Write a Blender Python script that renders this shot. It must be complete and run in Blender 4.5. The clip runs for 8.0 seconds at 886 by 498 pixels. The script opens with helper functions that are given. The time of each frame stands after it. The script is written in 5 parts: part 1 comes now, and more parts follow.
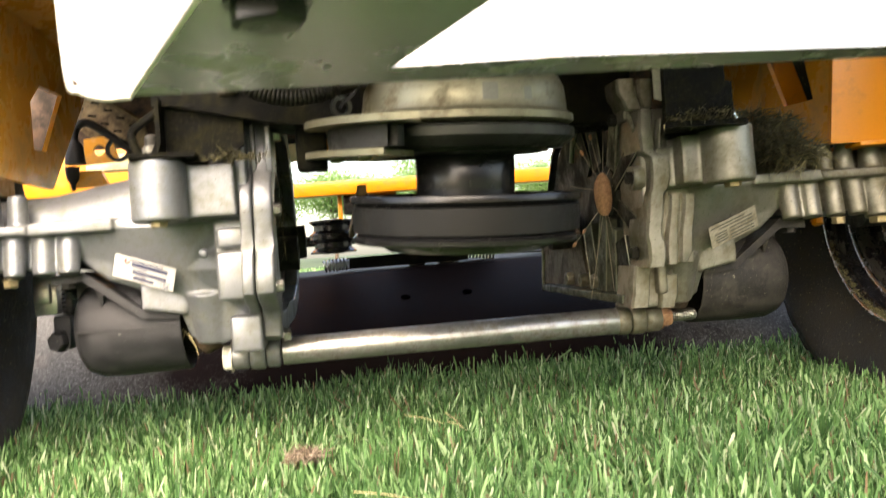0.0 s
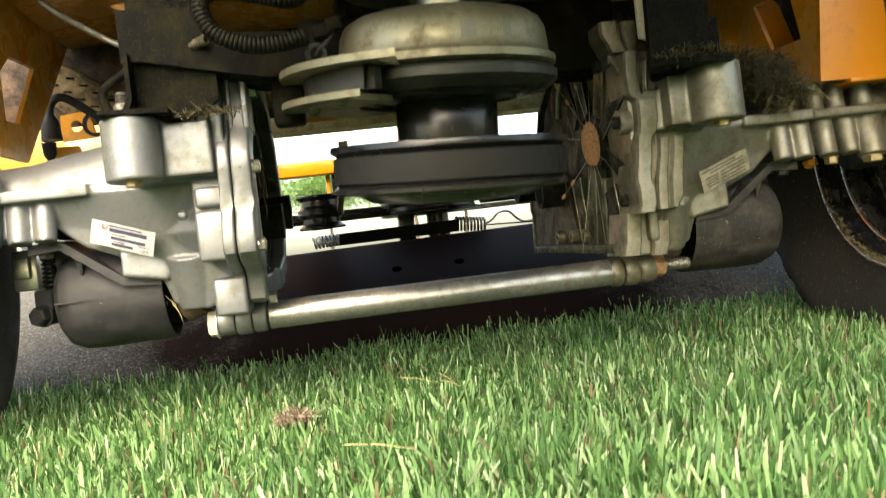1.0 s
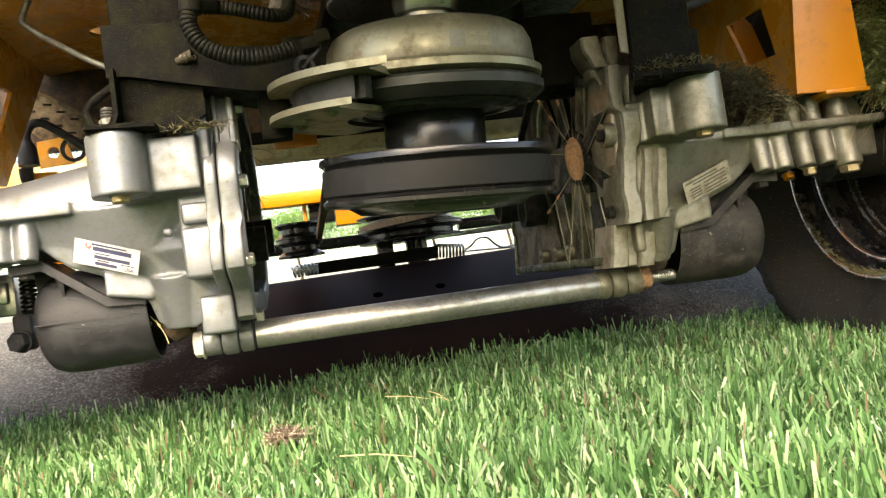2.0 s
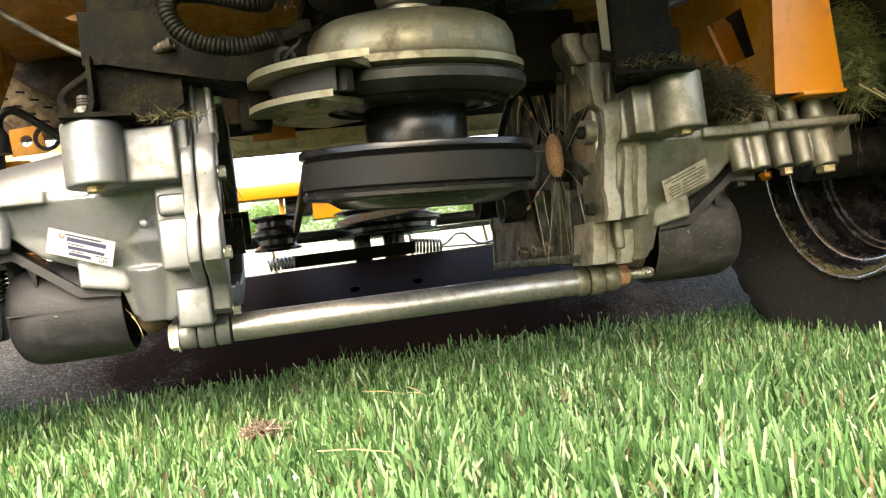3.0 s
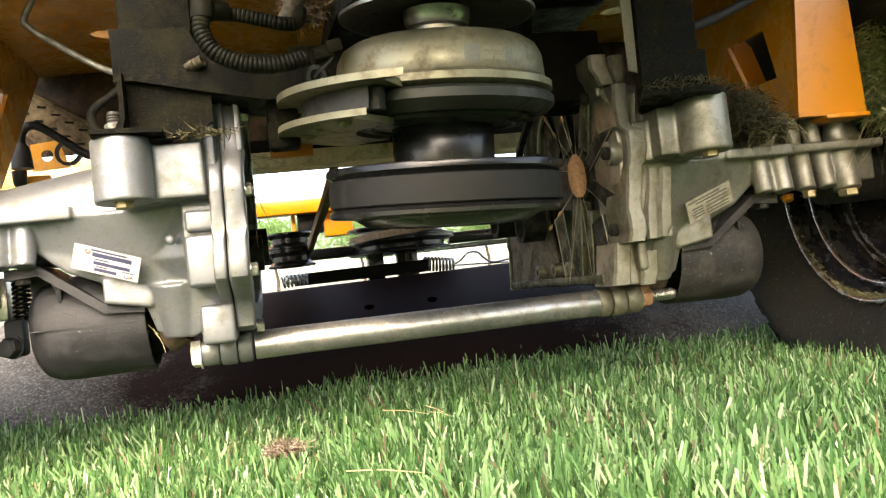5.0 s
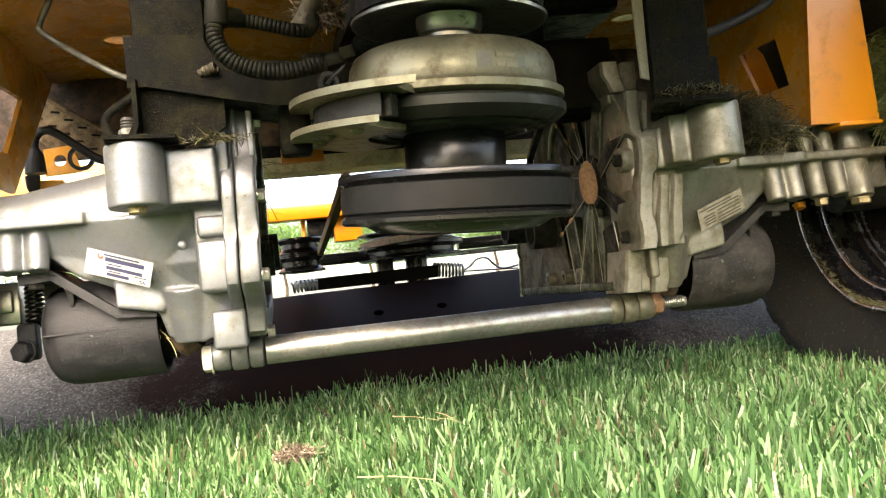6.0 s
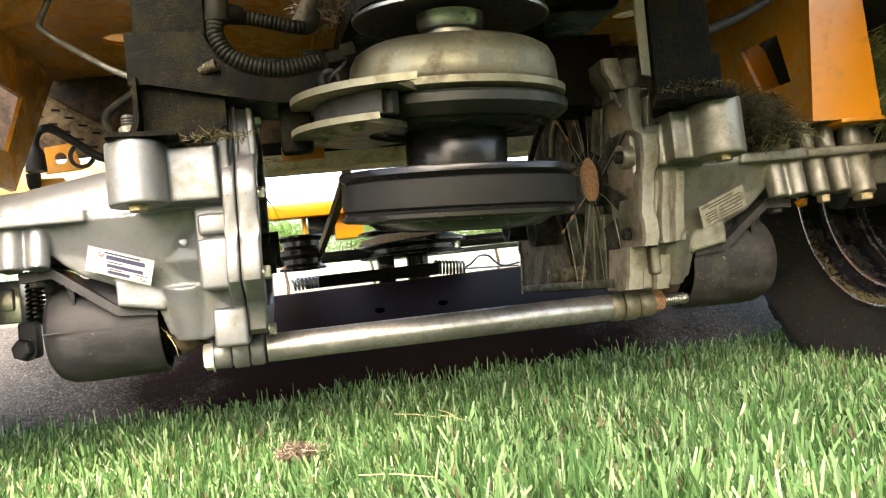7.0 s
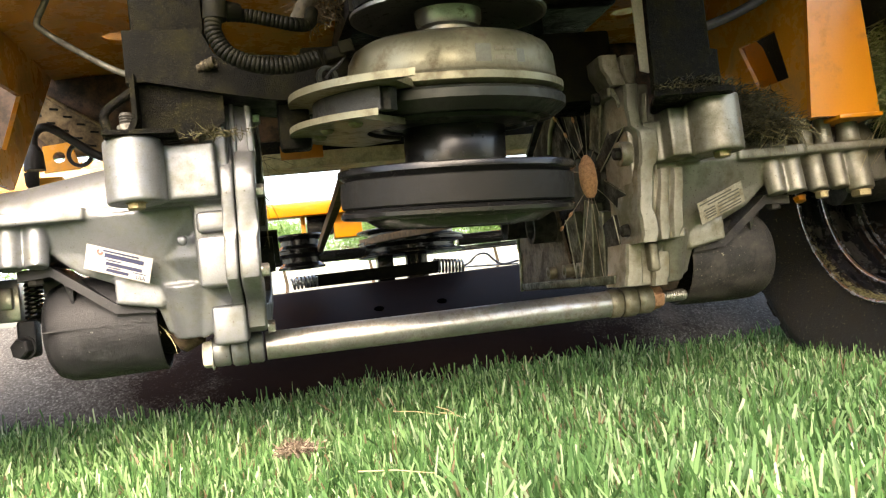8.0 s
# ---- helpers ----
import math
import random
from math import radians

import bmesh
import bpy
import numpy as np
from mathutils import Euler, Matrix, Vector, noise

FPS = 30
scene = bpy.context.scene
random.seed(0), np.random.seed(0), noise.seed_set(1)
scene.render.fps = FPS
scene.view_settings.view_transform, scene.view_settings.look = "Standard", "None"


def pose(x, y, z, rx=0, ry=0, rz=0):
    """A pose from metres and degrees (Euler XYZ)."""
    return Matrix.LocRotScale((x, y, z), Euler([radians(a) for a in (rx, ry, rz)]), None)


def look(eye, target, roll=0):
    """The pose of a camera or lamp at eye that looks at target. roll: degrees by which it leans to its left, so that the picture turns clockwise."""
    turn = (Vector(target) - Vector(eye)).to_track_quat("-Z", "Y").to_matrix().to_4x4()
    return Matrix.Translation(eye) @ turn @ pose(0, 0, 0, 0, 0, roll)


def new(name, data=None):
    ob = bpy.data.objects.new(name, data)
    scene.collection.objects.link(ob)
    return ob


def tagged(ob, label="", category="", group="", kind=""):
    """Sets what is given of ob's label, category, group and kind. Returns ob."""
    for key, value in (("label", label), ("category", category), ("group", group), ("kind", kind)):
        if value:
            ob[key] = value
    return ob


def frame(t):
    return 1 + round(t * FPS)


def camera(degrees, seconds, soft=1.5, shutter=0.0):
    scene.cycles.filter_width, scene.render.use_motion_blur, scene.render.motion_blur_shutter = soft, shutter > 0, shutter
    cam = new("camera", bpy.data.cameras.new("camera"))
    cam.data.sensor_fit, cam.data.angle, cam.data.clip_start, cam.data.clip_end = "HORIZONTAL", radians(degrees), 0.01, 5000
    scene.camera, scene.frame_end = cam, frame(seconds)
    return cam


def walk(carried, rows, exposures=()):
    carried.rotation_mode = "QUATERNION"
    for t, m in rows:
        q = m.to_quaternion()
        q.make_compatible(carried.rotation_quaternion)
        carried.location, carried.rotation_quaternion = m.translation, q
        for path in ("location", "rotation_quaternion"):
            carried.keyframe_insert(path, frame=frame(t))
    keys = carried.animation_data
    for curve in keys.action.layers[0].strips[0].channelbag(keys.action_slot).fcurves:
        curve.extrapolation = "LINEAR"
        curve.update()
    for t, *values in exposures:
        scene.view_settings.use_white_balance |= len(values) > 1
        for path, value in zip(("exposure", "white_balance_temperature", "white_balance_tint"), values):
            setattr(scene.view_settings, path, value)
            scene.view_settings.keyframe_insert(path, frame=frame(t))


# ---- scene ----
cam = camera(56.0, 8.0, soft=1.2, shutter=0.8)
PATH = [
    (0, (-0.086, -0.016, 0.2), (0.158, 1.969, 0.198), -4.4),
    (0.1, (-0.0835, -0.0158, 0.2035), (0.1605, 1.97, 0.2098), -4.8),
    (0.2, (-0.081, -0.0154, 0.2055), (0.1576, 1.971, 0.2146), -5.2),
    (0.3, (-0.078, -0.015, 0.206), (0.1546, 1.972, 0.216), -5.6),
    (0.5, (-0.072, -0.014, 0.198), (0.154, 1.973, 0.195), -6.1),
    (1, (-0.08, -0.002, 0.171), (0.172, 1.982, 0.147), -6.7),
    (1.5, (-0.091, 0.001, 0.154), (0.203, 1.979, 0.221), -7.6),
    (3, (-0.098, 0.005, 0.154), (0.291, 1.966, 0.196), -7.1),
    (3.5, (-0.1, 0.005, 0.153), (0.291, 1.966, 0.192), -6.9),
    (4, (-0.103, 0.005, 0.154), (0.284, 1.967, 0.204), -6.8),
    (4.5, (-0.11, 0.009, 0.153), (0.279, 1.97, 0.221), -6.8),
    (5, (-0.114, 0.009, 0.157), (0.275, 1.969, 0.242), -6.5),
    (6.5, (-0.116, 0.009, 0.158), (0.25, 1.973, 0.259), -6.2),
    (7, (-0.116, 0.01, 0.158), (0.252, 1.974, 0.252), -6.3),
    (7.5, (-0.115, 0.01, 0.157), (0.254, 1.973, 0.248), -6.4),
    (8, (-0.116, 0.01, 0.156), (0.254, 1.973, 0.249), -6.5),
]
walk(cam, [(t, look(eye, target, roll)) for t, eye, target, roll in PATH],
     exposures=[(0.0, 2.60, 7900, 14), (0.5, 2.38, 9200, 11), (1.0, 2.46, 8300, 6), (1.5, 2.55, 8200, 10), (3.0, 2.76, 8000, 11), (8.0, 2.76, 7950, 14)])

# ---- light: bright hazy sky, the veiled sun high behind the camera ----
world = bpy.data.worlds.new("sky")
scene.world = world
world.use_nodes = True
wn, wl = world.node_tree.nodes, world.node_tree.links
sky = wn.new("ShaderNodeTexSky")
sky.sky_type, sky.sun_disc = "NISHITA", False
sky.sun_elevation, sky.sun_rotation = radians(44), radians(198)
sky.dust_density, sky.air_density = 3.0, 1.0
wn["Background"].inputs["Strength"].default_value = 0.15
wl.new(sky.outputs[0], wn["Background"].inputs["Color"])
sun = new("sun", bpy.data.lights.new("sun", "SUN"))
sun.data.energy, sun.data.angle, sun.data.color = 1.7, radians(60), (1.0, 0.96, 0.88)
sun.matrix_world = look((-1.55, -4.76, 4.83), (0, 0, 0))


# ---- materials ----
def nodes_of(name):
    m = bpy.data.materials.new(name)
    m.use_nodes = True
    return m, m.node_tree.nodes, m.node_tree.links, m.node_tree.nodes["Principled BSDF"]


def noise_tex(n, l, scale, detail=4.0, rough=0.6, coord=None):
    t = n.new("ShaderNodeTexNoise")
    t.inputs["Scale"].default_value, t.inputs["Detail"].default_value, t.inputs["Roughness"].default_value = scale, detail, rough
    if coord is not None:
        l.new(coord, t.inputs["Vector"])
    return t


def ramp(n, l, src, stops):
    r = n.new("ShaderNodeValToRGB")
    while len(r.color_ramp.elements) < len(stops):
        r.color_ramp.elements.new(0.5)
    for e, (p, c) in zip(r.color_ramp.elements, stops):
        e.position, e.color = p, (*c, 1.0) if len(c) == 3 else c
    l.new(src, r.inputs[0])
    return r


def mixc(n, l, fac, a, b):
    m = n.new("ShaderNodeMix")
    m.data_type = "RGBA"
    for sock, v in ((m.inputs[0], fac), (m.inputs[6], a), (m.inputs[7], b)):
        if isinstance(v, (int, float)):
            sock.default_value = v
        elif isinstance(v, tuple):
            sock.default_value = (*v, 1.0)
        else:
            l.new(v, sock)
    return m.outputs[2]


def surface(name, base, rough=0.5, metal=0.0, dirt=None, amount=0.4, scale=40.0, grain=600.0, bump=0.2, vary=0.15, rough_dirt=0.9, spec=0.5, specks=None):
    """Base colour with fine grain, dirt in patches that dulls it, and small specks of a third colour (colour, scale, threshold)."""
    m, n, l, p = nodes_of(name)
    co = n.new("ShaderNodeTexCoord").outputs["Object"]
    big, small = noise_tex(n, l, scale, 6.0, 0.65, co), noise_tex(n, l, grain, 3.0, 0.6, co)
    mid = noise_tex(n, l, scale * 5, 5.0, 0.7, co)
    tone = ramp(n, l, small.outputs[0], [(0.3, tuple(c * (1 - vary) for c in base)), (0.7, tuple(min(1, c * (1 + vary)) for c in base))])
    col, mask = tone.outputs[0], None
    if dirt:
        both = n.new("ShaderNodeMath")
        both.operation = "MULTIPLY_ADD"
        l.new(mid.outputs[0], both.inputs[0])
        both.inputs[1].default_value = 0.45
        l.new(big.outputs[0], both.inputs[2])
        lo = 0.98 - amount * 0.62
        mask = ramp(n, l, both.outputs[0], [(lo - 0.13, (0, 0, 0)), (lo + 0.13, (1, 1, 1))]).outputs[0]
        col = mixc(n, l, mask, col, dirt)
        rr = n.new("ShaderNodeMapRange")
        l.new(mask, rr.inputs[0])
        rr.inputs[3].default_value, rr.inputs[4].default_value = rough, rough_dirt
        l.new(rr.outputs[0], p.inputs["Roughness"])
        if metal:
            mm = n.new("ShaderNodeMapRange")
            l.new(mask, mm.inputs[0])
            mm.inputs[3].default_value, mm.inputs[4].default_value = metal, metal * 0.5
            l.new(mm.outputs[0], p.inputs["Metallic"])
    else:
        rr = n.new("ShaderNodeMapRange")
        l.new(big.outputs[0], rr.inputs[0])
        rr.inputs[3].default_value, rr.inputs[4].default_value = max(0.02, rough - 0.12), min(1, rough + 0.12)
        l.new(rr.outputs[0], p.inputs["Roughness"])
        p.inputs["Metallic"].default_value = metal
    if specks:
        colour, fleck, level = specks
        dots = noise_tex(n, l, fleck, 2.0, 0.5, co)
        patch = n.new("ShaderNodeMath")
        patch.operation = "MULTIPLY_ADD"
        l.new(mid.outputs[0], patch.inputs[0])
        patch.inputs[1].default_value = 0.35
        l.new(dots.outputs[0], patch.inputs[2])
        col = mixc(n, l, ramp(n, l, patch.outputs[0], [(level, (0, 0, 0)), (level + 0.05, (1, 1, 1))]).outputs[0], col, colour)
    l.new(col, p.inputs["Base Color"])
    p.inputs["Specular IOR Level"].default_value = spec
    b = n.new("ShaderNodeBump")
    b.inputs["Strength"].default_value, b.inputs["Distance"].default_value = bump, 0.001
    add = n.new("ShaderNodeMath")
    l.new(small.outputs[0], add.inputs[0])
    l.new(mid.outputs[0], add.inputs[1])
    l.new(add.outputs[0], b.inputs["Height"])
    l.new(b.outputs[0], p.inputs["Normal"])
    return m


ALU = surface("cast_aluminium", (0.195, 0.206, 0.224), 0.40, 0.68, (0.125, 0.13, 0.105), 0.28, 34, 1000, 0.16, 0.08, rough_dirt=0.6, specks=((0.075, 0.068, 0.05), 620, 0.88))
ALU_WORN = surface("worn_aluminium", (0.25, 0.24, 0.20), 0.44, 0.75, (0.115, 0.105, 0.06), 0.33, 26, 900, 0.2, 0.10, rough_dirt=0.6, specks=((0.09, 0.075, 0.045), 700, 0.85))
ZINC = surface("zinc_plated_tube", (0.385, 0.39, 0.39), 0.3, 0.9, (0.22, 0.20, 0.165), 0.29, 90, 1500, 0.1, 0.1, rough_dirt=0.5)
STEEL = surface("bright_steel", (0.45, 0.45, 0.43), 0.3, 0.95, (0.16, 0.12, 0.08), 0.12, 120, 1500, 0.1)
BRASS = surface("yellow_zinc_bolt", (0.34, 0.28, 0.16), 0.45, 0.8, (0.18, 0.13, 0.08), 0.25, 160, 1500, 0.1)
DULL_BRASS = surface("dull_brass", (0.05, 0.041, 0.022), 0.5, 0.7, (0.02, 0.016, 0.01), 0.4, 200, 1500, 0.2)
HOLE = surface("black_hole", (0.0015, 0.0012, 0.0012), 0.95, spec=0.0)
TAN_DARK = surface("stained_tan_plate", (0.20, 0.14, 0.06), 0.5, 0.0, (0.06, 0.04, 0.02), 0.42, 40, 500, 0.3)
RUST = surface("rusty_nut", (0.36, 0.20, 0.11), 0.5, 0.5, (0.18, 0.09, 0.05), 0.3, 200, 1500, 0.3)
PLUG = surface("brown_plug", (0.07, 0.045, 0.025), 0.6, 0.2, (0.03, 0.02, 0.012), 0.4, 200, 1500, 0.3)
CLUTCH = surface("yellow_chromate_steel", (0.215, 0.20, 0.13), 0.4, 0.7, (0.13, 0.105, 0.06), 0.22, 50, 1200, 0.1, 0.06)
CLUTCH_DARK = surface("worn_clutch_rotor", (0.032, 0.034, 0.027), 0.3, 0.5, (0.02, 0.019, 0.015), 0.3, 40, 900, 0.1)
GREY_STEEL = surface("grey_steel_block", (0.035, 0.034, 0.030), 0.5, 0.5, (0.018, 0.016, 0.013), 0.3, 60, 900, 0.2)
BLACK_PLASTIC = surface("black_moulded_plastic", (0.017, 0.0175, 0.020), 0.42, 0.0, (0.040, 0.041, 0.044), 0.24, 60, 1500, 0.5, 0.25, spec=0.35, specks=((0.20, 0.195, 0.18), 520, 0.90))
BLACK_DUSTY = surface("dusty_black_plastic", (0.016, 0.0155, 0.015), 0.5, 0.0, (0.060, 0.056, 0.048), 0.30, 60, 1500, 0.5, 0.25, spec=0.3, specks=((0.16, 0.15, 0.11), 560, 0.86))
BLACK_PAINT = surface("black_paint", (0.009, 0.009, 0.0092), 0.24, 0.0, (0.010, 0.009, 0.008), 0.05, 160, 1200, 0.02, 0.1, rough_dirt=0.35, spec=0.4)
BLACK_DIRTY = surface("grimy_black_steel", (0.0022, 0.0022, 0.0017), 0.36, 0.0, (0.0135, 0.0125, 0.0055), 0.29, 55, 1300, 0.9, 0.5, spec=0.06, specks=((0.042, 0.039, 0.022), 1500, 0.83))
DARK_CASE = surface("dark_casting", (0.026, 0.028, 0.021), 0.42, 0.4, (0.009, 0.008, 0.006), 0.45, 40, 800, 0.3)
RIB_CASE = surface("greenish_grey_rib_edges", (0.26, 0.27, 0.20), 0.36, 0.6, (0.10, 0.095, 0.06), 0.25, 60, 800, 0.3)
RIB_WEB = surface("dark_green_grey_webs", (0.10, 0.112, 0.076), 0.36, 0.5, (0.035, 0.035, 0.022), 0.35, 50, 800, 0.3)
SHADED_BROWN = surface("shaded_brown_steel", (0.085, 0.038, 0.014), 0.5, 0.0, (0.02, 0.015, 0.010), 0.45, 60, 700, 0.3)
TAN_CASE = surface("tan_stained_casting", (0.125, 0.105, 0.072), 0.5, 0.4, (0.05, 0.042, 0.03), 0.35, 40, 700, 0.3, specks=((0.03, 0.025, 0.018), 420, 0.84))
RUBBER_BELT = surface("rubber_belt", (0.0095, 0.0094, 0.0092), 0.5, 0.0, (0.018, 0.0165, 0.014), 0.2, 160, 1600, 0.3, 0.25, spec=0.25)
BELT_EDGE = surface("frayed_belt_cloth", (0.26, 0.17, 0.09), 0.85, 0.0, (0.10, 0.075, 0.045), 0.34, 160, 1600, 0.4)
TYRE = surface("tyre_rubber", (0.011, 0.0104, 0.0095), 0.55, 0.0, (0.030, 0.027, 0.020), 0.34, 50, 800, 0.9, 0.25, spec=0.3, specks=((0.11, 0.10, 0.06), 420, 0.84))
RIM = surface("black_wheel_paint", (0.012, 0.012, 0.016), 0.10, 0.0, (0.05, 0.048, 0.038), 0.22, 40, 900, 0.03, spec=0.6, specks=((0.20, 0.20, 0.14), 360, 0.88))
YELLOW = surface("yellow_orange_paint", (0.58, 0.205, 0.008), 0.32, 0.0, (0.38, 0.16, 0.025), 0.14, 30, 900, 0.08, 0.04)
YELLOW_DIRTY = surface("dusty_yellow_paint", (0.70, 0.32, 0.045), 0.25, 0.0, (0.46, 0.25, 0.07), 0.26, 26, 700, 0.1, 0.05, rough_dirt=0.45)
PAN_TAN = surface("dusty_tan_underside", (0.66, 0.58, 0.33), 0.6, 0.0, (0.34, 0.28, 0.15), 0.26, 40, 500, 0.3)
BUMPER = surface("glossy_silver_paint", (0.46, 0.45, 0.455), 0.24, 0.85, (0.34, 0.31, 0.27), 0.12, 25, 400, 0.05, 0.03)
BUMPER_EDGE = surface("bare_bright_edge", (0.72, 0.69, 0.60), 0.35, 0.4, None, 0, 30, 900, 0.1)
LABEL = surface("white_label_stock", (0.40, 0.40, 0.385), 0.45, 0.0, (0.30, 0.28, 0.23), 0.1, 90, 900, 0.05, 0.03)
LABEL_DIRTY = surface("soiled_label_stock", (0.33, 0.31, 0.24), 0.55, 0.0, (0.19, 0.165, 0.11), 0.38, 120, 900, 0.1)
INK = surface("dark_blue_ink", (0.03, 0.035, 0.08), 0.5)
INK_RED = surface("red_ink", (0.5, 0.07, 0.06), 0.5)
INK_GREY = surface("soiled_label_ink", (0.075, 0.072, 0.052), 0.5)
INK_STAMP = surface("grey_stamp_ink", (0.125, 0.122, 0.088), 0.5)
DULL_STEEL = surface("dull_steel_rod", (0.17, 0.17, 0.15), 0.45, 0.6, (0.06, 0.055, 0.045), 0.3, 90, 900, 0.2)
RIM_GLINT = surface("wheel_bead_glint", (0.62, 0.62, 0.66), 0.16, 0.95, (0.06, 0.06, 0.055), 0.16, 60, 900, 0.05)
INK_FADED = surface("faded_red_ink", (0.19, 0.165, 0.108), 0.5)
HOSE = surface("corrugated_conduit", (0.0030, 0.0031, 0.0020), 0.5, 0.0, (0.012, 0.0118, 0.0058), 0.32, 60, 900, 0.3, spec=0.10)
SILK = surface("tan_silk", (0.66, 0.38, 0.21), 0.9, 0.0, (0.42, 0.21, 0.11), 0.35, 420, 2500, 0.9, 0.25)
THREAD = surface("pale_silk_thread", (0.34, 0.30, 0.23), 0.6)


def deck_material():
    """Black paint, dusted grey towards both ends of the deck."""
    m, n, l, p = nodes_of("dusted_black_deck_paint")
    co = n.new("ShaderNodeTexCoord").outputs["Object"]
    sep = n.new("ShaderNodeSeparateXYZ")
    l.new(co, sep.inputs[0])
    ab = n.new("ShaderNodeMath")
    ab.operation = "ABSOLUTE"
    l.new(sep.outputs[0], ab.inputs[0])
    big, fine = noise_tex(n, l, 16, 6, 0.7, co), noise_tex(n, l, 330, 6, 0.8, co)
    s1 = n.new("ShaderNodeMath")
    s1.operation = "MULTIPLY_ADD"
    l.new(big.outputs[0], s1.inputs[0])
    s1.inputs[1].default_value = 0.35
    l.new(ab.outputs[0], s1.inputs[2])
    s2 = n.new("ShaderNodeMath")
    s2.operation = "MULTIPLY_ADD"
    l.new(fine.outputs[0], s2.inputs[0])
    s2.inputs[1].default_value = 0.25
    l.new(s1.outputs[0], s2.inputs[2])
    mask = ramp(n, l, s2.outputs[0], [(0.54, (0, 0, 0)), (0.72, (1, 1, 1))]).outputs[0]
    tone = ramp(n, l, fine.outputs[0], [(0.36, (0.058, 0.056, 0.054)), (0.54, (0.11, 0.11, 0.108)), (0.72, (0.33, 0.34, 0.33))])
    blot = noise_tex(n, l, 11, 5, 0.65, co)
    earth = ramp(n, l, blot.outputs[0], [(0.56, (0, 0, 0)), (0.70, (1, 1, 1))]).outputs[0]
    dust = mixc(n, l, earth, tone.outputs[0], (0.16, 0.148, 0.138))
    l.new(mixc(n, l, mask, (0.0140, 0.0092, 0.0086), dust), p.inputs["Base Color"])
    rr = n.new("ShaderNodeMapRange")
    l.new(mask, rr.inputs[0])
    rr.inputs[3].default_value, rr.inputs[4].default_value = 0.55, 0.9
    l.new(rr.outputs[0], p.inputs["Roughness"])
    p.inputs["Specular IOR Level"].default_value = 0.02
    b = n.new("ShaderNodeBump")
    b.inputs["Strength"].default_value, b.inputs["Distance"].default_value = 0.25, 0.001
    l.new(fine.outputs[0], b.inputs["Height"])
    l.new(b.outputs[0], p.inputs["Normal"])
    return m


def blade_material(name, stops, through_light=0.45):
    m, n, l, p = nodes_of(name)
    geo = n.new("ShaderNodeNewGeometry")
    c = ramp(n, l, geo.outputs["Random Per Island"], stops).outputs[0]
    l.new(c, p.inputs["Base Color"])
    p.inputs["Roughness"].default_value = 0.5
    p.inputs["Specular IOR Level"].default_value = 0.25
    tr = n.new("ShaderNodeBsdfTranslucent")
    l.new(c, tr.inputs["Color"])
    mx = n.new("ShaderNodeMixShader")
    mx.inputs[0].default_value = through_light
    l.new(p.outputs[0], mx.inputs[1])
    l.new(tr.outputs[0], mx.inputs[2])
    l.new(mx.outputs[0], n["Material Output"].inputs["Surface"])
    return m


DECK = deck_material()
GRASS = blade_material("lawn_grass", [(0.0, (0.17, 0.125, 0.07)), (0.04, (0.21, 0.17, 0.10)), (0.055, (0.030, 0.080, 0.023)), (0.3, (0.064, 0.155, 0.048)), (0.6, (0.13, 0.26, 0.09)), (0.84, (0.24, 0.39, 0.17)), (0.96, (0.40, 0.53, 0.31)), (1.0, (0.52, 0.55, 0.39))], 0.34)
DRY = blade_material("dry_clippings", [(0.0, (0.10, 0.085, 0.04)), (0.5, (0.22, 0.19, 0.09)), (1.0, (0.40, 0.36, 0.20))], 0.25)
DRY_DARK = blade_material("dark_clippings", [(0.0, (0.02, 0.018, 0.009)), (0.6, (0.05, 0.045, 0.022)), (1.0, (0.13, 0.12, 0.06))], 0.15)
STRAW = blade_material("pale_straw", [(0.0, (0.45, 0.36, 0.18)), (1.0, (0.62, 0.52, 0.30))], 0.25)
FRESH = blade_material("green_clippings", [(0.0, (0.12, 0.17, 0.05)), (0.5, (0.24, 0.28, 0.11)), (1.0, (0.45, 0.42, 0.24))], 0.3)
LEAF = blade_material("tree_leaves", [(0.0, (0.10, 0.20, 0.05)), (0.6, (0.17, 0.30, 0.09)), (1.0, (0.26, 0.38, 0.14))], 0.5)
SOIL = surface("thatch_soil", (0.026, 0.052, 0.014), 0.95, 0.0, (0.036, 0.056, 0.019), 0.45, 9, 160, 0.8, 0.35)
BARK = surface("tree_bark", (0.12, 0.085, 0.06), 0.9, 0.0, (0.05, 0.04, 0.03), 0.4, 8, 60, 0.8)
DEAD = blade_material("dead_brown_fibres", [(0.0, (0.09, 0.062, 0.045)), (0.5, (0.19, 0.145, 0.105)), (1.0, (0.36, 0.30, 0.23))], 0.2)


# ---- mesh kit ----
PLACE = {}
TURNED = [None]


